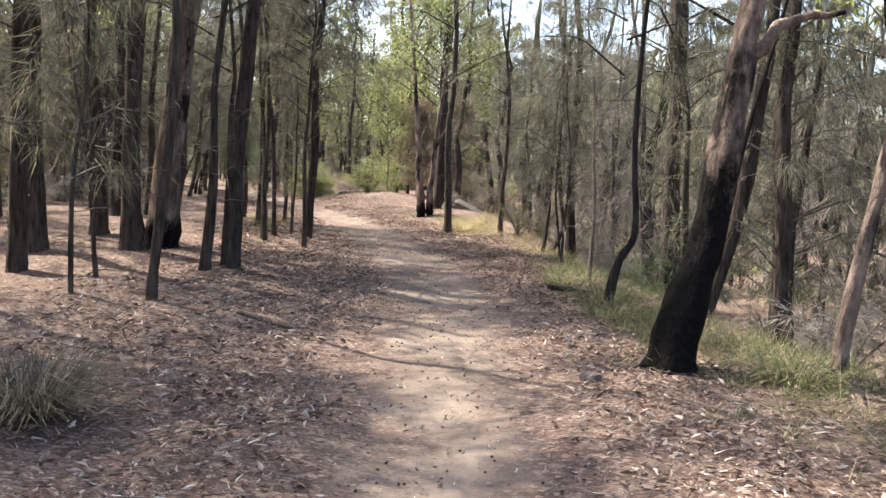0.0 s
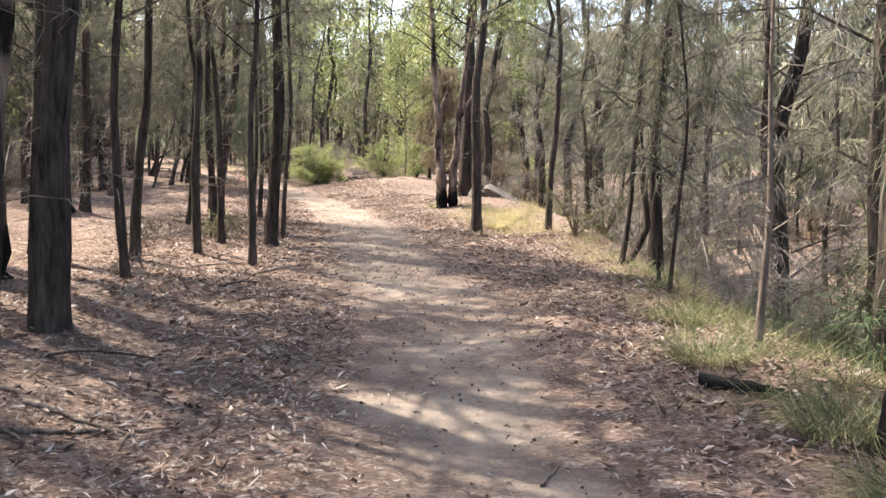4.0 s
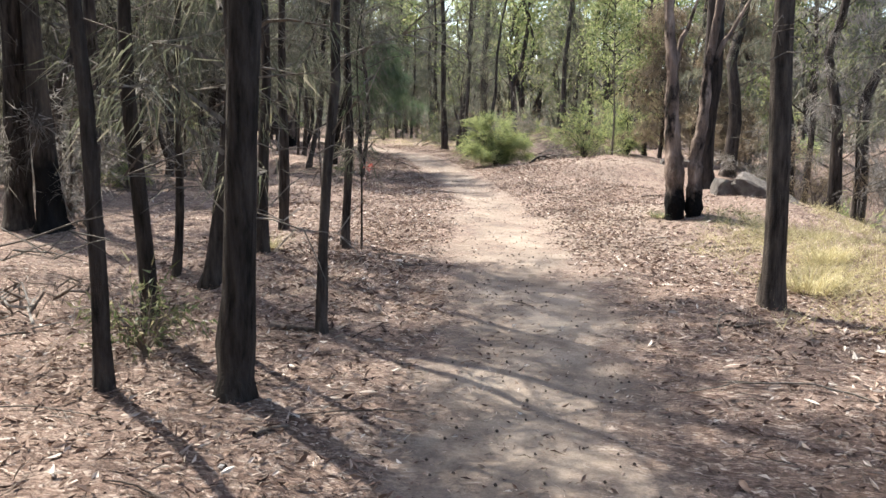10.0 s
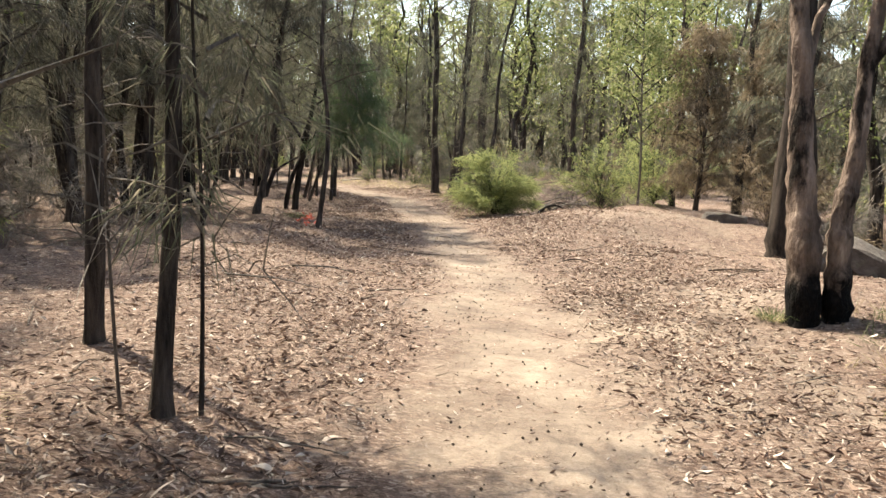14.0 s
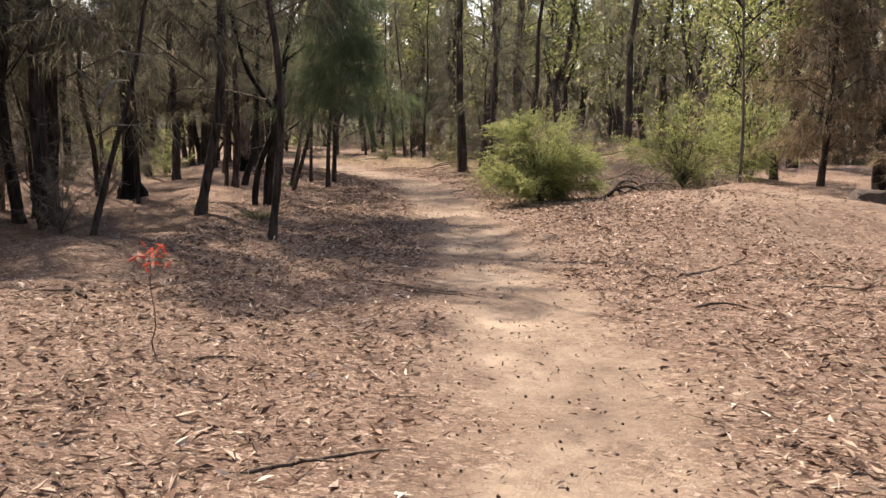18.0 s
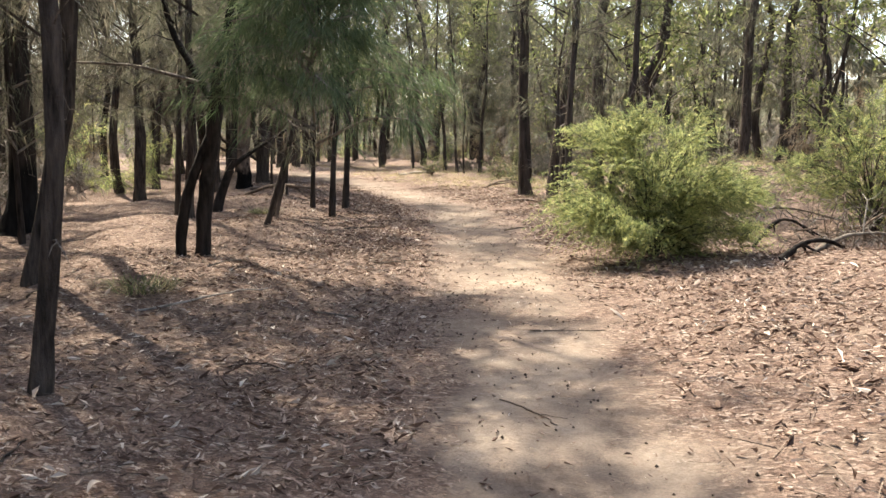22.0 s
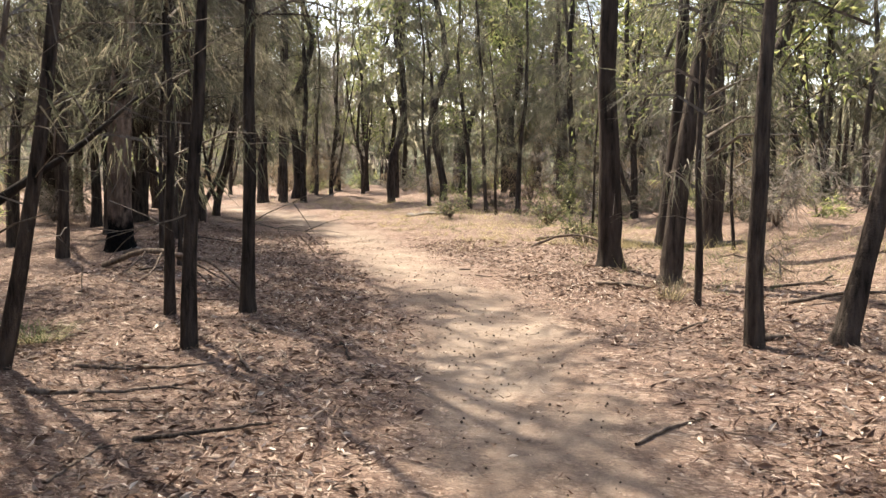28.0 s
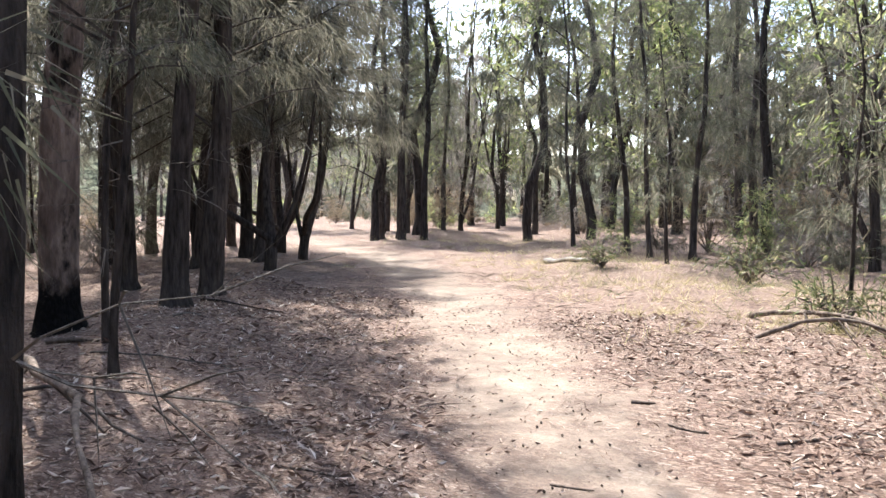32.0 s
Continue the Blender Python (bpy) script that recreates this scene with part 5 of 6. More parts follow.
def young_gum():
    fine = crown_set(leafy_crown, GUMLEAF, "crown", BARK, (70, 71), z0=2.0, z1=8.6, reach=1.9, count=26, clumps=400, per=16, length=0.13, width=0.042, tight=0.24)
    tree = stand("gum_tree", -3.2, 43.6, "slim young gum with bright yellow-green hanging leaves", "tree")
    a = path3(((0, 0, -0.1), (0.03, 0, 1.5), (-0.05, 0, 3.5), (-0.1, 0.1, 7.0)), 14)
    limb("trunk", tree, a, np.linspace(0.036, 0.012, 14) * (1 + 0.12 * tree_rng.normal(size=14)), TWIG, 8, 0.15)
    crown_on(tree, fine[0], a, 0.8, 0.8)
    tree = stand("gum_tree", 2.4, 38.0, "young gum leaning over the gully with sunlit light green leaves", "tree")
    a = path3(((0, 0, -0.1), (0.1, 0, 2.5), (0.0, 0, 5.0), (-0.2, 0.1, 9.0)), 14)
    limb("trunk", tree, a, np.linspace(0.09, 0.025, 14), BARK, 8)
    crown_on(tree, fine[1], a, 0.2, 1.0)


young_gum()


def red_sapling(x, y):
    ob = stand("seedling", x, y, "thin seedling with a few bright red leaves at its tip", "seedling")
    line = bow((0, 0, -0.02), (-0.03, 0.02, 0.62), 7, (0.02, 0, 0))
    part("stem", mesh_of("stem", *tube(line, np.linspace(0.005, 0.002, 7), 5), STICK), ob)
    rng = np.random.default_rng(3)
    for _ in range(22):
        p = line[-1] + rng.normal(size=(1, 3)) * 0.045
        v, f = leaves(p, unit(rng.normal(size=(1, 3)) + (0, 0, 0.3)), 0.075, 0.024, rng)
        part("leaf", mesh_of("leaf", v, f, REDLEAF), ob)


red_sapling(-6.83, 29.73)
dead_sapling(-4.88, 23.42, 0.011, lean=(-0.06, 0.02))
sapling(-4.5, 23.62, 0.014, lean=(0.03, 0.01))


def understory():
    """Thickets that close the view between the trunks."""
    rng = np.random.default_rng(12)
    labels = ("grey leafless thicket between the trunks", "dull green needle-leaved shrub under the trees", "twiggy grey scrub under the trees",
              "dry brown scrub under the trees", "yellow-green scrub under the trees")
    placed, taken = 0, []
    for _ in range(9000):
        if placed >= 350:
            break
        x, y = rng.uniform(-55, 24), rng.uniform(2, 92)
        if placed >= 260:
            x, y = rng.uniform(-34, -9), rng.uniform(24, 66)
        d = float(off_track(np.array(x), np.array(y)))
        right_near = 4.6 if y < 34 else 7.2
        if d > 0 and d < right_near or d < 0 and -d < (10 if y < 20 else 7.5) + 2.5 * math.sin(y) or abs(d) > 28 or (y < 36 and -2 < x < 3.6):
            continue
        if -9.5 < x < -1.2 and 30 < y < 46:
            continue
        if any((x - a) ** 2 + (y - b) ** 2 < 1.7 for a, b in taken):
            continue
        taken.append((x, y))
        placed += 1
        k = int(rng.choice(5, p=(0.34, 0.24, 0.24, 0.1, 0.08) if d < 0 or y < 40 else (0.2, 0.22, 0.2, 0.16, 0.22)))
        shrub("scrub", x, y, (THICKETS_NEAR if abs(d) < 10 else THICKETS)[k], 0.75 + 0.55 * rng.random(), labels[k], rng.random() * 6.28, 0.8 + 0.5 * rng.random(), "shrub", "scrub under the trees")


understory()


def bank_thicket():
    """Scrub on the slope below the track, grey and green by turns."""
    rng = np.random.default_rng(23)
    green = shrub_mesh(58, 1.3, 1.9, 12, 230, 13, 0.17, 0.009, NEEDLE_GREEN, -0.5)
    kinds = ((THICKETS_NEAR[0], "twiggy grey scrub on the slope below the track"), (THICKETS_NEAR[1], "dull green needle-leaved scrub on the slope"), (green, "soft green she-oak scrub on the slope"), (THICKETS_NEAR[2], "twiggy grey scrub on the slope below the track"))
    for k in range(34):
        y = 6.5 + 20 * (k + 0.6 * rng.random()) / 34
        x = 3.9 + 3.4 * rng.random() - (0.7 if y > 12 else 0)
        pick = 2 if 9.5 < y < 13.5 and k % 2 else int(rng.integers(0, 4))
        pair, label = kinds[pick]
        shrub("scrub", x, y, pair, 0.7 + 0.4 * rng.random(), label, rng.random() * 6.28, 0.9 + 0.4 * rng.random(), "shrub", "scrub under the trees")


bank_thicket()

# ---------------------------------------------------------------- rocks, logs and fallen branches


def stone(x, y, size, tilt, label, seed):
    rng = np.random.default_rng(seed)
    bm = bmesh.new()
    bmesh.ops.create_icosphere(bm, subdivisions=3, radius=1)
    for v in bm.verts:
        c = v.co
        n = noise.noise(c * 1.3 + Vector((seed, 0, 0))) * 0.22 + noise.noise(c * 3.5 + Vector((0, seed, 0))) * 0.09
        c *= 1 + n
        for axis in range(3):
            c[axis] = max(-0.72, min(0.72, c[axis])) * size[axis]
    me = bpy.data.meshes.new("rock")
    bm.to_mesh(me)
    bm.free()
    me.materials.append(ROCK)
    ob = tagged(new("rock", me), label, "rock")
    ob.matrix_world = Matrix.Translation((x, y, float(height(x, y)) + size[2] * 0.3)) @ Euler([radians(a) for a in tilt]).to_matrix().to_4x4()


stone(1.0, 32.9, (0.98, 0.52, 0.26), (6, 28, -14), "large pale sandstone slab tilted on the gully edge", 3)
stone(0.2, 33.0, (0.42, 0.35, 0.3), (0, 8, 20), "small dark rock beside the sandstone slab", 5)
stone(-0.95, 41.0, (0.7, 0.35, 0.22), (0, 5, 10), "low flat grey rock at the edge of the mound", 8)
stone(1.25, 6.1, (0.11, 0.085, 0.06), (0, 5, 40), "small dark stone near the burnt tree", 9)


def stick(x0, y0, x1, y1, r, lift=0.0, mat=None, label="", name="fallen_branch", forks=None):
    """A dead branch that lies on the ground from one place to another."""
    rng = tree_rng
    r = r * 0.8 if r < 0.026 else r
    n = 12
    ln = math.hypot(x1 - x0, y1 - y0)
    p = bow((x0, y0, 0), (x1, y1, 0), n, (0.05 * ln * rng.normal(), 0.05 * ln * rng.normal(), 0), 0.012)
    arch = lift * np.sin(np.linspace(0, np.pi, n))
    p[:, 2] = height(p[:, 0], p[:, 1]) + r * 0.7 + arch
    radii = r * np.linspace(1.0, 0.45, n) * (1 + 0.12 * rng.normal(size=n))
    base = np.array((x0, y0, float(height(x0, y0))))
    v, f = tube(p, np.abs(radii), 7, rng, 0.12)
    ob = new(name, mesh_of(name, v - base, f, mat or STICK, True))
    ob.location = base
    for _ in range(forks if forks is not None else int(1 + ln * 1.2)):
        k = int(rng.integers(3, n - 1))
        a = math.atan2(y1 - y0, x1 - x0) + rng.choice((-1, 1)) * (0.5 + 0.5 * rng.random())
        size = ln * (0.12 + 0.2 * rng.random())
        q = bow(p[k], p[k] + np.array((math.cos(a) * size, math.sin(a) * size, 0)), 5, (0, 0, 0), 0.03)
        q[1:, 2] = np.maximum(height(q[1:, 0], q[1:, 1]) + r * 0.4, p[k][2] * (1 - np.linspace(0.25, 1, 4)) + (height(q[1:, 0], q[1:, 1]) + r * 0.4) * np.linspace(0.25, 1, 4))
        v, f = tube(q, np.linspace(r * 0.5, r * 0.2, 5), 5)
        part("side_twig", mesh_of("side_twig", v - base, f, mat or STICK, True), ob)
    return tagged(ob, label or ("thin dry twig lying in the leaf litter" if r < 0.012 else "dry brown fallen branch lying on the leaf litter"), "branch" if r < 0.05 else "log")


stick(-1.84, 7.79, -1.29, 7.55, 0.018)
stick(-1.00, 4.94, -0.58, 5.24, 0.012)
stick(-2.34, 9.54, -1.71, 9.84, 0.025)
stick(-2.01, 8.04, -1.34, 7.66, 0.030)
stick(-2.32, 9.98, -1.63, 9.72, 0.022)
stick(0.46, 7.92, 0.49, 7.18, 0.012)
stick(-2.30, 11.78, -2.08, 12.15, 0.020)
stick(-2.54, 10.14, -1.61, 9.80, 0.020)
stick(0.40, 9.35, 0.51, 9.63, 0.012)
stick(-2.18, 13.47, -1.73, 13.70, 0.014)
stick(-1.33, 14.15, -1.24, 14.40, 0.010)
stick(-1.36, 13.74, -1.18, 14.02, 0.008)
stick(0.56, 13.82, 0.74, 14.25, 0.020)
stick(-3.44, 15.70, -2.99, 16.30, 0.015)
stick(-0.26, 20.95, 0.15, 21.41, 0.015)
stick(-2.69, 17.81, -2.60, 18.00, 0.020)
stick(-0.37, 25.45, 0.20, 25.71, 0.018)
stick(-0.41, 20.93, 0.18, 21.39, 0.014)
stick(-3.64, 19.73, -3.30, 19.81, 0.030)
stick(-0.29, 24.83, 0.57, 25.49, 0.018)
stick(-1.56, 31.90, -0.87, 31.78, 0.025)
stick(-3.92, 22.90, -3.67, 23.04, 0.020)
stick(-0.15, 22.82, 0.36, 23.10, 0.014)
stick(-2.15, 21.50, -1.91, 21.36, 0.008)
stick(-4.02, 22.87, -3.33, 23.09, 0.014)
stick(-4.27, 21.85, -4.16, 21.98, 0.012)
stick(-3.89, 22.11, -3.79, 22.37, 0.012)
stick(-5.24, 27.81, -5.22, 28.20, 0.018)
stick(-8.30, 28.55, -6.87, 27.37, 0.014)
stick(-2.53, 29.45, -2.34, 29.74, 0.012)
stick(-6.58, 33.01, -5.79, 32.74, 0.014)
stick(-5.45, 28.57, -4.98, 29.01, 0.012)
stick(-7.02, 33.09, -5.56, 32.72, 0.009)
stick(-5.07, 34.05, -4.79, 34.01, 0.010)
stick(-6.82, 31.43, -6.80, 31.67, 0.015)
stick(-3.88, 34.02, -3.29, 34.95, 0.020)
stick(-7.03, 36.39, -6.59, 36.05, 0.008)
stick(-5.19, 34.33, -4.90, 34.40, 0.012)
stick(-11.77, 40.79, -11.20, 41.05, 0.015)
stick(-7.38, 38.09, -6.82, 38.27, 0.009)
stick(-9.42, 36.21, -9.29, 36.36, 0.012)
stick(-11.79, 41.05, -11.21, 41.09, 0.014)
stick(-10.13, 40.58, -9.78, 40.94, 0.010)
stick(-9.82, 41.62, -9.64, 41.74, 0.010)
stick(-13.56, 44.12, -12.91, 44.80, 0.020)
stick(-13.22, 43.50, -12.69, 44.37, 0.022)
stick(-12.05, 42.70, -12.20, 43.16, 0.014)
stick(-12.68, 43.52, -12.33, 43.75, 0.012)
stick(-9.78, 44.40, -9.52, 44.93, 0.016)
stick(-9.47, 49.86, -8.90, 51.65, 0.025)
stick(-9.39, 47.15, -9.17, 47.37, 0.030)
stick(-14.91, 46.32, -14.38, 46.80, 0.014)
stick(-13.44, 50.29, -13.29, 50.32, 0.020)
stick(-14.44, 47.99, -14.05, 48.10, 0.010)
stick(-14.18, 48.40, -13.90, 48.36, 0.009)
stick(-16.15, 47.83, -15.94, 48.10, 0.014)
stick(-18.03, 48.76, -17.55, 48.93, 0.030)
stick(-12.42, 49.89, -12.01, 50.26, 0.016)
stick(-13.06, 49.95, -12.81, 49.93, 0.014)
stick(-13.19, 48.67, -12.97, 48.70, 0.009)

stick(1.50, 10.87, 2.0, 10.65, 0.055, 0, BARK_CHAR, "short charred log lying in green grass", "log", 2)
stick(-5.3, 41.2, -4.2, 42.6, 0.026, 0.18, TWIG, "bleached forked dead branch on the mound", "fallen_branch", 5)
stick(-5.6, 41.0, -5.0, 41.4, 0.035, 0.12, BARK_BLACK, "short dark branch stub under the wattle", "fallen_branch", 2)
stick(-6.6, 45.3, -4.6, 46.2, 0.022, 0.3, TWIG, "bleached dead branch arching beside the wattle", "fallen_branch", 5)
stick(-6.2, 44.8, -5.4, 46.4, 0.018, 0.32, GREYWOOD, "bleached dead branch tangled beside the wattle", "fallen_branch", 6)
stick(-6.0, 44.2, -5.2, 45.2, 0.03, 0.25, BARK_BLACK, "dark dead branch under the wattle", "fallen_branch", 4)
stick(-17.6, 48.0, -14.4, 47.0, 0.035, 0.3, STICK, "long arched dead branch lying among trunks", "fallen_branch", 4)
stick(-11.3, 49.42, -10.7, 49.2, 0.034, 0.03, STICK, "short broken branch with stubs on the litter", "log", 4)
stick(-11.0, 49.7, -10.85, 49.45, 0.035, 0, STICK, "short broken branch on the litter", "log", 1)
stick(-13.83, 54.6, -12.1, 53.4, 0.03, 0.18, STICK, "knotty dead branch lying across dry grass", "fallen_branch", 5)
stick(-13.3, 52.8, -11.9, 53.0, 0.025, 0.2, STICK, "knotty dead branch propped on the litter", "fallen_branch", 6)
stick(-19.9, 61.0, -17.9, 59.3, 0.07, 0, GREYWOOD, "pale weathered log lying in dry grass", "log", 1)
stick(-12.4, 55.6, -10.2, 55.4, 0.08, 0, TWIG, "pale weathered log in the dry grass", "log", 1)
stick(-10.6, 37.2, -10.1, 38.4, 0.012, 0.03, GREYWOOD, "pale curved stick on the leaf litter", "fallen_branch", 0)
stick(2.3, 9.2, 3.4, 10.4, 0.011, 0.22, TWIG, "pale bare branch leaning in the grass", "fallen_branch", 3)


def branch_tangle(x, y, wide, high, count, seed, label):
    """A heap of crooked dead twigs broken off a crown."""
    rng = np.random.default_rng(seed)
    heap = stand("branch_tangle", x, y, label, "branch")
    for name, mat, n in (("dark_twig_spray", STICK, count), ("bleached_twig_spray", GREYWOOD, count // 2)):
        pieces = []
        for _ in range(n):
            a, ln = rng.random() * 6.28, wide * (0.4 + 0.8 * rng.random())
            k = np.linspace(0, 1, 8)[:, None]
            p = rng.normal(size=3) * (wide * 0.3, wide * 0.3, 0) + np.array((math.cos(a), math.sin(a), 0)) * ln * (k - 0.3)
            p[:, 2] = high * (0.1 + 0.9 * rng.random()) * np.sin(np.pi * (0.15 + 0.75 * k[:, 0])) + 0.01
            p += rng.normal(size=p.shape) * 0.05
            pieces.append(tube(p, (0.004 + 0.011 * rng.random() ** 2) * (1.1 - k[:, 0]), 4))
            for _ in range(4):
                q = p[int(rng.integers(2, 8))]
                e = unit(rng.normal(size=3) + (0, 0, 0.4)) * ln * 0.3
                pieces.append(tube([q, q + e * 0.5 + rng.normal(size=3) * 0.02, q + e], [0.004, 0.003, 0.001], 3))
        v, f = merge(pieces)
        v[:, 2] = np.maximum(v[:, 2], 0.005)
        tagged(part(name, mesh_of(name, v, f, mat), heap), kind="stuff")


stick(-9.3, 48.7, -7.6, 49.9, 0.024, 0.06, STICK, "long dead branch lying at the foot of a grassy bank", "fallen_branch", 3)
stick(-8.0, 46.6, -7.5, 46.9, 0.035, 0, GREYWOOD, "short pale log beside the grassy bank", "log", 1)
stick(-8.0, 50.6, -6.2, 52.2, 0.03, 0.1, STICK, "crooked dead branch lying on the grassy bank", "fallen_branch", 5)


def strewn_sticks():
    """Dead sticks that lie about under the trees on both sides of the track."""
    rng = np.random.default_rng(51)
    xs, ys = zip(*TRACK)
    for k in range(84):
        y = 3.5 + 50 * (k + rng.random()) / 84
        left = rng.random() < 0.68 or y < 18
        x = float(np.interp(y, ys, xs)) + (-1 if left else 1) * (1.35 + 3.2 * rng.random() ** 1.4)
        a, ln = rng.random() * 3.14, 0.3 + 0.9 * rng.random() ** 1.6
        r = 0.006 + 0.014 * rng.random() ** 2
        mat, tone = ((STICK, "brown"), (TWIG, "grey"), (BARK, "dark"))[int(rng.integers(0, 3))]
        stick(x, y, x + ln * math.cos(a), y + ln * math.sin(a), r, 0.05 * rng.random(), mat, tone + (" dead stick lying in the leaf litter" if r > 0.01 else " thin twig lying in the leaf litter"))


strewn_sticks()
branch_tangle(-4.7, 17.2, 0.7, 0.3, 12, 94, "low heap of broken twigs among slender she-oaks")
branch_tangle(-3.9, 15.1, 0.6, 0.22, 10, 95, "low heap of broken twigs beside a she-oak")
branch_tangle(-5.6, 19.6, 0.8, 0.35, 12, 96, "heap of dead twigs under the she-oaks")
branch_tangle(-3.1, 13.2, 0.5, 0.16, 8, 97, "thin scatter of dead twigs on the litter")
branch_tangle(-5.0, 42.5, 0.9, 0.75, 22, 91, "tangle of dead crooked branches beside the wattle")
branch_tangle(-3.6, 43.4, 0.8, 0.5, 16, 92, "tangle of dead crooked branches on the mound")
branch_tangle(-9.6, 50.6, 0.6, 0.45, 12, 93, "small heap of dead twigs at the foot of an ironbark")

# ---------------------------------------------------------------- grass


def clump(name, x, y, n, spread, tall, wide, mat, label, seed, lay=0.5):
    """One tuft of grass as a thing of its own: living blades, and dead ones lower down."""
    rng = np.random.default_rng(seed)
    ob = stand(name, x, y, label, "grass")
    for part_name, count, part_mat, high, flat in (("living_tuft", int(n * 0.75), mat, tall, lay), ("dead_tuft", n // 4, STRAW, tall * 0.75, lay * 1.7)):
        a = rng.random(count) * 6.283
        r = spread * 0.35 * rng.random(count) ** 0.5
        p = np.stack([np.cos(a) * r, np.sin(a) * r, np.full(count, -0.01)], -1)
        b = a + rng.normal(size=count) * 0.6
        d = unit(np.stack([np.cos(b) * flat, np.sin(b) * flat, np.ones(count) * (0.4 + 0.7 * rng.random(count))], -1))
        ln = high * (0.4 + 0.8 * rng.random(count))
        side = np.stack([-np.sin(b), np.cos(b), np.zeros(count)], -1) * wide / 2
        mid = p + d * (ln * 0.55)[:, None]
        tip = mid + (d * (1, 1, 0.1) + (0, 0, -0.15)) * (ln * 0.6)[:, None]
        v = np.stack([p - side, p + side, mid + side * 0.8, mid - side * 0.8, tip], 1).reshape(-1, 3)
        k = 5 * np.arange(count)[:, None]
        f = np.concatenate([k + np.array([[0, 1, 2]]), k + np.array([[0, 2, 3]]), k + np.array([[3, 2, 4]])])
        tagged(part(part_name, mesh_of(part_name, v, f, part_mat), ob, "dry straw-coloured blades" if part_name == "dead_tuft" else ""), kind="stuff")


clump("grass_tuft", -2.35, 4.5, 1000, 0.6, 0.66, 0.007, TUSSOCK, "big grey-green tussock with dry strappy leaves", 1, 0.9)
clump("grass_tuft", -5.3, 22.6, 260, 0.35, 0.4, 0.006, STRAW, "pale dry tussock at the foot of a trunk", 2, 0.7)
clump("grass_tuft", -11.0, 37.7, 420, 0.8, 0.3, 0.006, GRASS, "low green tussock spreading over litter", 3, 0.9)
clump("grass_tuft", -14.6, 44.6, 420, 0.8, 0.26, 0.006, GRASS, "low green tussock spreading over litter", 4, 0.9)
clump("grass_tuft", -1.05, 28.1, 300, 0.4, 0.25, 0.005, GRASS, "yellow-green tuft at the foot of the twin gum", 5, 0.7)
clump("grass_tuft", 2.05, 10.1, 500, 0.7, 0.45, 0.006, GRASS, "lush green tussock on the edge of the bank", 6, 0.9)
clump("grass_tuft", 1.75, 11.6, 500, 0.7, 0.4, 0.006, GRASS, "lush green tussock on the edge of the bank", 7, 0.9)
clump("grass_tuft", 1.95, 9.0, 500, 0.75, 0.38, 0.006, GRASS, "lush green tussock on the edge of the bank", 8, 0.9)
clump("grass_tuft", 2.9, 6.2, 500, 0.9, 0.4, 0.006, GRASS, "lush green tussock on the edge of the bank", 9, 1.0)


clump("grass_tuft", -8.1, 45.7, 420, 0.7, 0.34, 0.006, GRASS, "bushy green tussock beside the track", 10, 0.9)
clump("grass_tuft", -10.35, 48.7, 130, 0.3, 0.5, 0.005, TUSSOCK, "dry upright tussock at the foot of a gum", 11, 0.35)
clump("grass_tuft", 1.9, 13.2, 380, 0.6, 0.36, 0.006, GRASS, "green tussock on the edge of the bank", 12, 0.9)
clump("grass_tuft", 2.4, 7.7, 480, 0.8, 0.42, 0.006, GRASS, "lush green tussock beside the burnt gum", 13, 1.0)
clump("grass_tuft", 0.9, 24.3, 420, 0.6, 0.45, 0.005, STRAW, "tall yellow grass tuft in the sun", 14, 0.6)
clump("grass_tuft", 0.55, 22.9, 420, 0.6, 0.5, 0.005, STRAW, "tall yellow grass tuft beside a she-oak", 15, 0.6)


def grass_field(name, n, places, tall, mat, label, seed):
    """Loose grass over stretches given as centre x, y, half sizes and share."""
    rng = np.random.default_rng(seed)
    pts = []
    for x, y, sx, sy, share in places:
        k = int(n * share)
        pts.append(np.stack([x + sx * rng.normal(size=k) * 0.6, y + sy * rng.normal(size=k) * 0.6], -1))
    p = np.concatenate(pts)
    # tufts, not an even lawn
    seeds = p[rng.integers(0, len(p), len(p) // 14)]
    p = seeds[rng.integers(0, len(seeds), len(p))] + rng.normal(size=p.shape) * 0.07
    p = p[np.abs(off_track(p[:, 0], p[:, 1])) > 1.0]
    m = len(p)
    q = np.stack([p[:, 0], p[:, 1], height(p[:, 0], p[:, 1]) - 0.01], -1)
    d = unit(rng.normal(size=(m, 3)) * (0.75, 0.75, 0.2) + (0.05, -0.05, 0.6))
    v, f = blades(q, d, tall * (0.4 + 0.9 * rng.random(m)), 0.007, rng)
    tagged(new(name, mesh_of(name, v, f, mat)), label, "grass", kind="stuff")


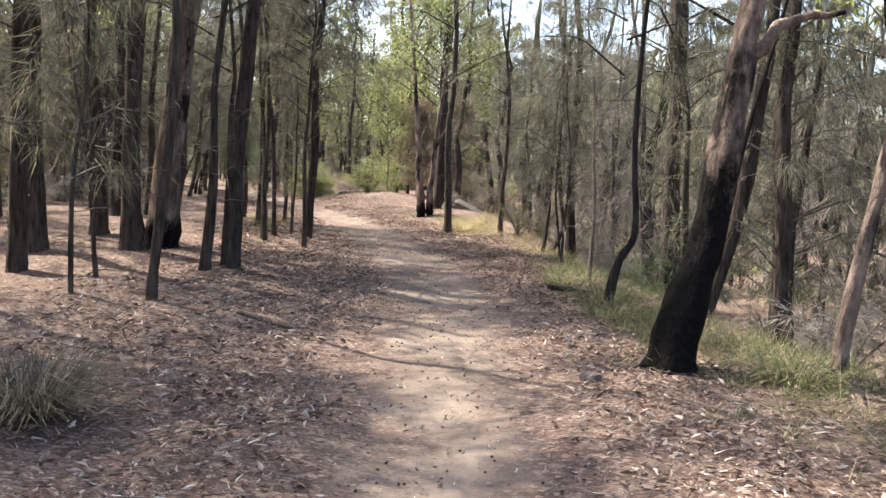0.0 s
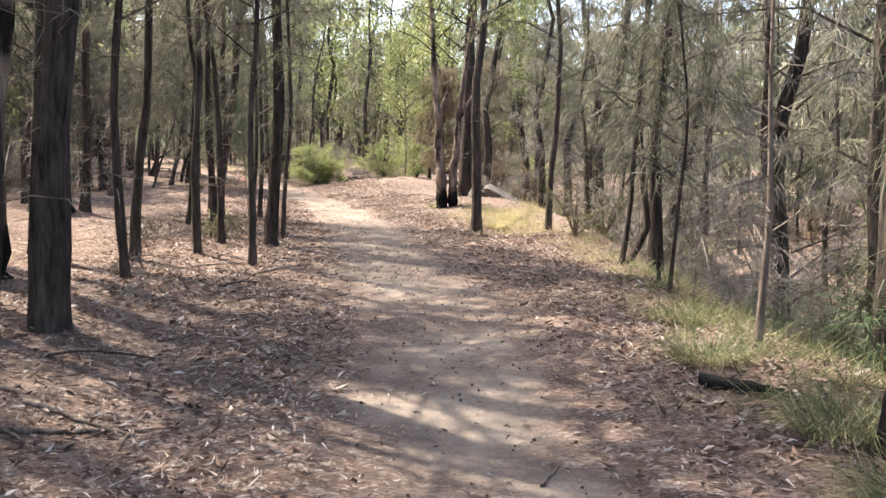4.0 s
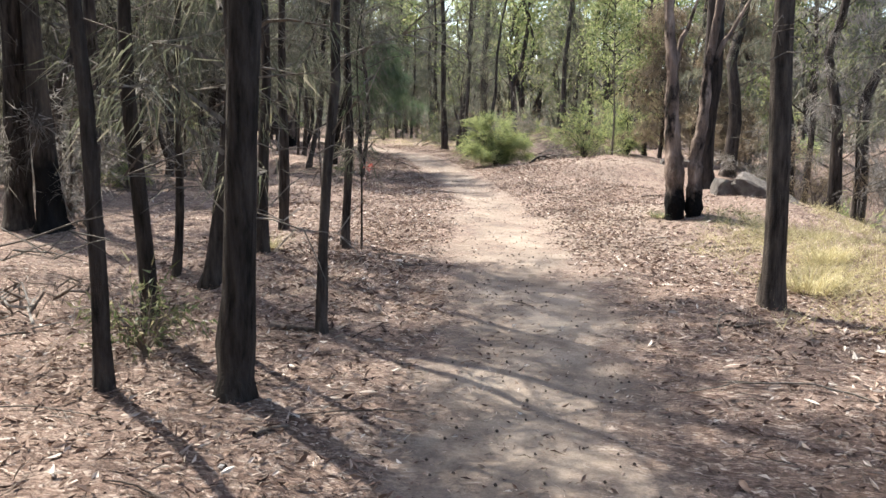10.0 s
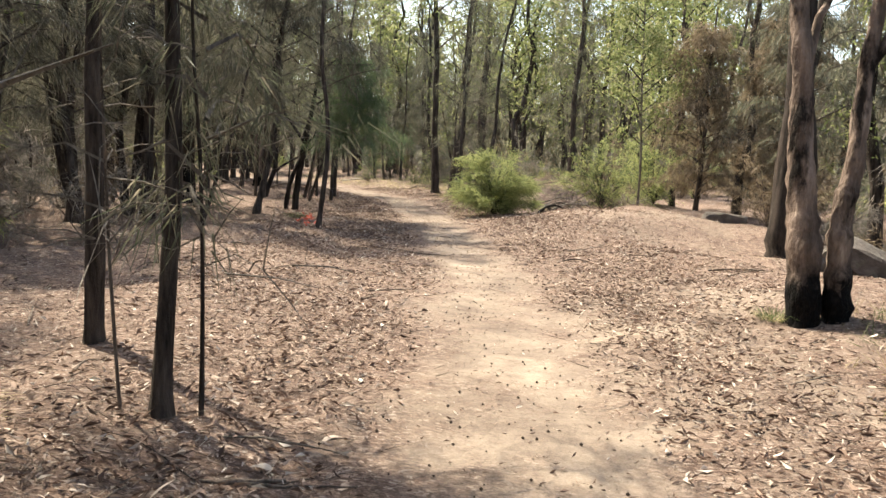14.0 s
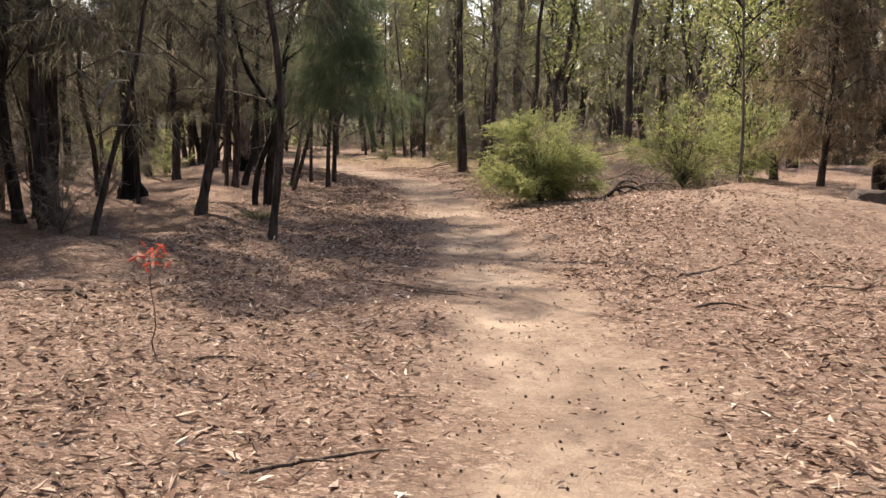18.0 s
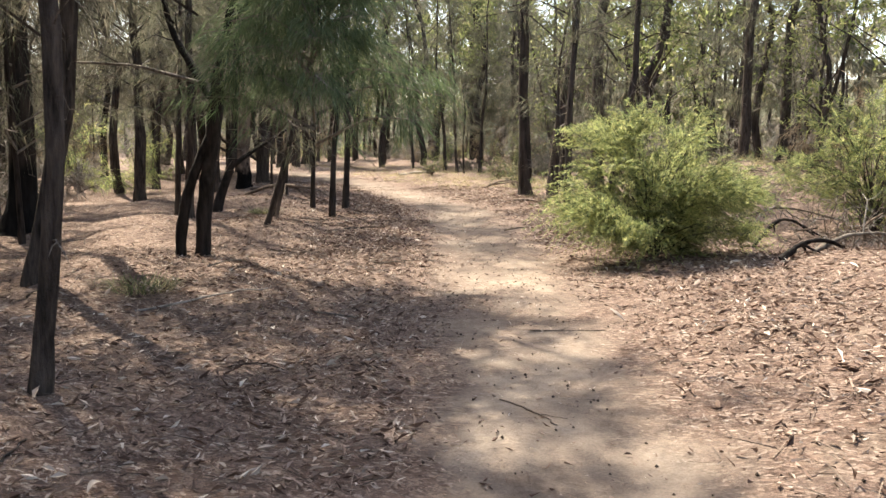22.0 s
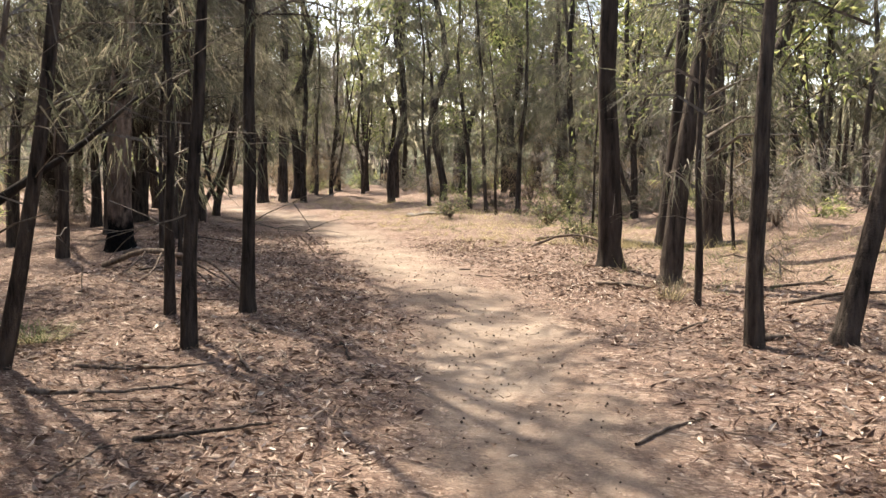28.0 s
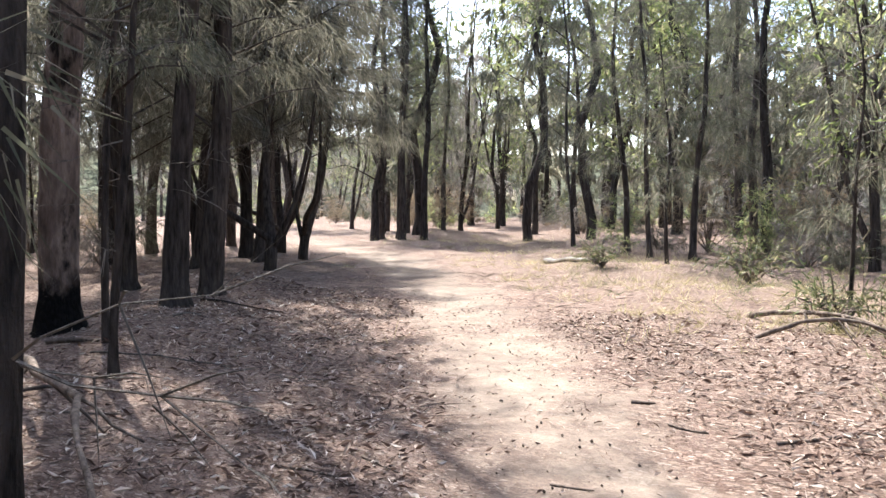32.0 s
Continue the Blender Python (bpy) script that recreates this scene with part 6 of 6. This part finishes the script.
grass_field("green_grass", 11000, ((2.2, 9, 0.5, 2.2, 0.18), (3.0, 6.5, 0.7, 1.5, 0.16), (2.2, 13.5, 0.4, 2.5, 0.12), (2.9, 11, 0.9, 4, 0.16), (2.6, 18, 0.5, 4, 0.1),
                                   (-14, 57, 3, 2.5, 0.08), (-10.0, 53, 1.5, 2.5, 0.1), (0.2, 27.5, 0.8, 0.9, 0.03), (-7.0, 53.0, 1.8, 2.2, 0.1)), 0.3, GRASS,
            "green grass along the bank and the forest edge", 21)
grass_field("dry_grass", 14000, ((1.0, 23.5, 0.7, 1.6, 0.18), (0.6, 25.8, 0.9, 1.6, 0.16), (-6.8, 53.4, 1.8, 2.2, 0.07), (1.9, 20.0, 0.4, 2.5, 0.07), (1.8, 28.5, 0.6, 2.0, 0.06), (2.3, 15.5, 0.4, 3, 0.03), (-15.5, 56.5, 3, 3, 0.14),
                                 (-19.5, 61, 3.5, 3, 0.14), (-12.5, 55, 2, 2, 0.1), (-25, 66.5, 4, 2.5, 0.08), (3.0, 8.0, 0.9, 3.0, 0.05)), 0.28, STRAW,
            "dry yellow grass beside the track", 22)

# ---------------------------------------------------------------- litter on the forest floor


def scatter(rng, n, y0, y1, reach):
    """Places beside the track, densest near it."""
    y = rng.uniform(y0, y1, n)
    xs, ys = zip(*TRACK)
    cx = np.interp(y, ys, xs)
    x = cx + rng.normal(size=n) * reach
    return x, y


def leaf_litter():
    rng = np.random.default_rng(2)
    x, y = scatter(rng, 540000, -0.5, 54, 2.7)
    d = np.abs(off_track(x, y))
    patch = 0.5 + 0.5 * np.sin(1.7 * x + 0.9 * y + 1.5 * np.sin(0.8 * y - 0.5 * x))
    fine = 0.5 + 0.5 * np.sin(5.1 * x - 3.3 * y + 2 * np.sin(3.1 * y + 2.2 * x))
    want = np.clip((d - 0.45 + 0.35 * (patch - 0.5)) / 1.1, np.where(y < 20, 0.17, 0.11), 1) * (0.35 + 0.4 * patch + 0.25 * fine)
    keep = rng.random(len(x)) < want
    x, y, d = x[keep], y[keep], d[keep]
    n = len(x)
    a = rng.random(n) * 6.283
    way = unit(np.stack([np.cos(a), np.sin(a), rng.normal(size=n) * 0.38], -1))
    ln = (0.02 + 0.075 * rng.random(n) ** 1.9) * np.where(d < 0.7, 0.6, 1.0)
    p = np.stack([x, y, height(x, y) + 0.004 + 0.02 * rng.random(n)], -1)
    broad = (d < 4.0) & (rng.random(n) < 0.62)
    for name, pick, shape, ratio, label in (("leaf_litter", broad, leaves, (0.2, 0.2), "fallen dry gum leaves in brown and pale tan"),
                                            ("bark_litter", ~broad, blades, (0.10, 0.12), "dry needles, bark strips and leaf shreds over the soil")):
        k = int(pick.sum())
        v, f = shape(p[pick], way[pick], ln[pick], ln[pick] * (ratio[0] + ratio[1] * rng.random(k)), rng)
        tagged(new(name, mesh_of(name, v, f, LITTER)), label, "leaf litter", kind="stuff")
    x, y = scatter(rng, 26000, -0.5, 58, 3.6)
    off = np.abs(off_track(x, y)) > 0.5 + 0.5 * rng.random(len(x))
    x, y = x[off], y[off]
    a = rng.random(len(x)) * 6.283
    way = unit(np.stack([np.cos(a), np.sin(a), 0.05 + 0.12 * rng.random(len(x))], -1))
    v, f = blades(np.stack([x, y, height(x, y) + 0.006], -1), way, 0.08 + 0.3 * rng.random(len(x)) ** 2, 0.007, rng)
    tagged(new("twig_litter", mesh_of("twig_litter", v, f, STICK)), "thin dry twigs strewn over the floor", "twigs", kind="stuff")
    x, y = scatter(rng, 2600, 0, 55, 1.2)
    cube = np.array([(1, 0, 0), (0, 1, 0), (-1, 0, 0), (0, -1, 0), (0, 0, 1), (0, 0, -1)], float)
    tri = np.array([(0, 1, 4), (1, 2, 4), (2, 3, 4), (3, 0, 4), (1, 0, 5), (2, 1, 5), (3, 2, 5), (0, 3, 5)])
    s = 0.005 + 0.007 * rng.random(len(x))
    c = np.stack([x, y, height(x, y) + s * 0.7], -1)
    v = (c[:, None] + cube[None] * s[:, None, None]).reshape(-1, 3)
    f = (6 * np.arange(len(x))[:, None, None] + tri[None]).reshape(-1, 3)
    tagged(new("gum_nuts", mesh_of("gum_nuts", v, f, NUT)), "small dark seed cones dotted over the track", "seed cones", kind="stuff")


leaf_litter()


def large_leaves():
    """The largest fallen leaves beside the track, one by one."""
    rng = np.random.default_rng(14)
    shapes = []
    for k in range(8):
        s = np.linspace(0, 1, 6)
        wide = 0.012 * (1 + 0.5 * rng.random()) * np.sin(np.pi * np.clip(s, 0.04, 0.985)) ** 0.8
        bend = 0.03 * rng.normal() * s * (1 - s) * 4
        lift = 0.012 * (0.5 + rng.random()) * np.sin(np.pi * s) + 0.02 * rng.random() * s * s
        length = 0.085 + 0.05 * rng.random()
        rib = np.stack([s * length, bend, lift], -1)
        rim = 0.35 * wide * (1 if k % 2 else -1)
        v = np.concatenate([rib + np.stack([0 * s, wide, rim], -1), rib, rib - np.stack([0 * s, wide, -rim], -1)])
        f = [(r * 6 + i, r * 6 + i + 1, r * 6 + i + 7, r * 6 + i + 6) for r in range(2) for i in range(5)]
        shapes.append(mesh_of("leaf", v, f, BIGLEAF, True))
    ground = bpy.data.objects["ground"]
    x, y = scatter(rng, 700, 3.5, 52, 1.7)
    d = np.abs(off_track(x, y))
    keep = np.flatnonzero(d > 0.75)[:290]
    for i in keep:
        ob = part("leaf", shapes[int(rng.integers(0, 8))], ground)
        size = 0.7 + 0.5 * rng.random()
        ob.matrix_world = Matrix.Translation((x[i], y[i], float(height(x[i], y[i])) + 0.012)) @ Euler((0.4 * rng.normal(), 0.25 * rng.normal(), rng.random() * 6.28)).to_matrix().to_4x4() @ Matrix.Diagonal((size, size, size, 1))


large_leaves()
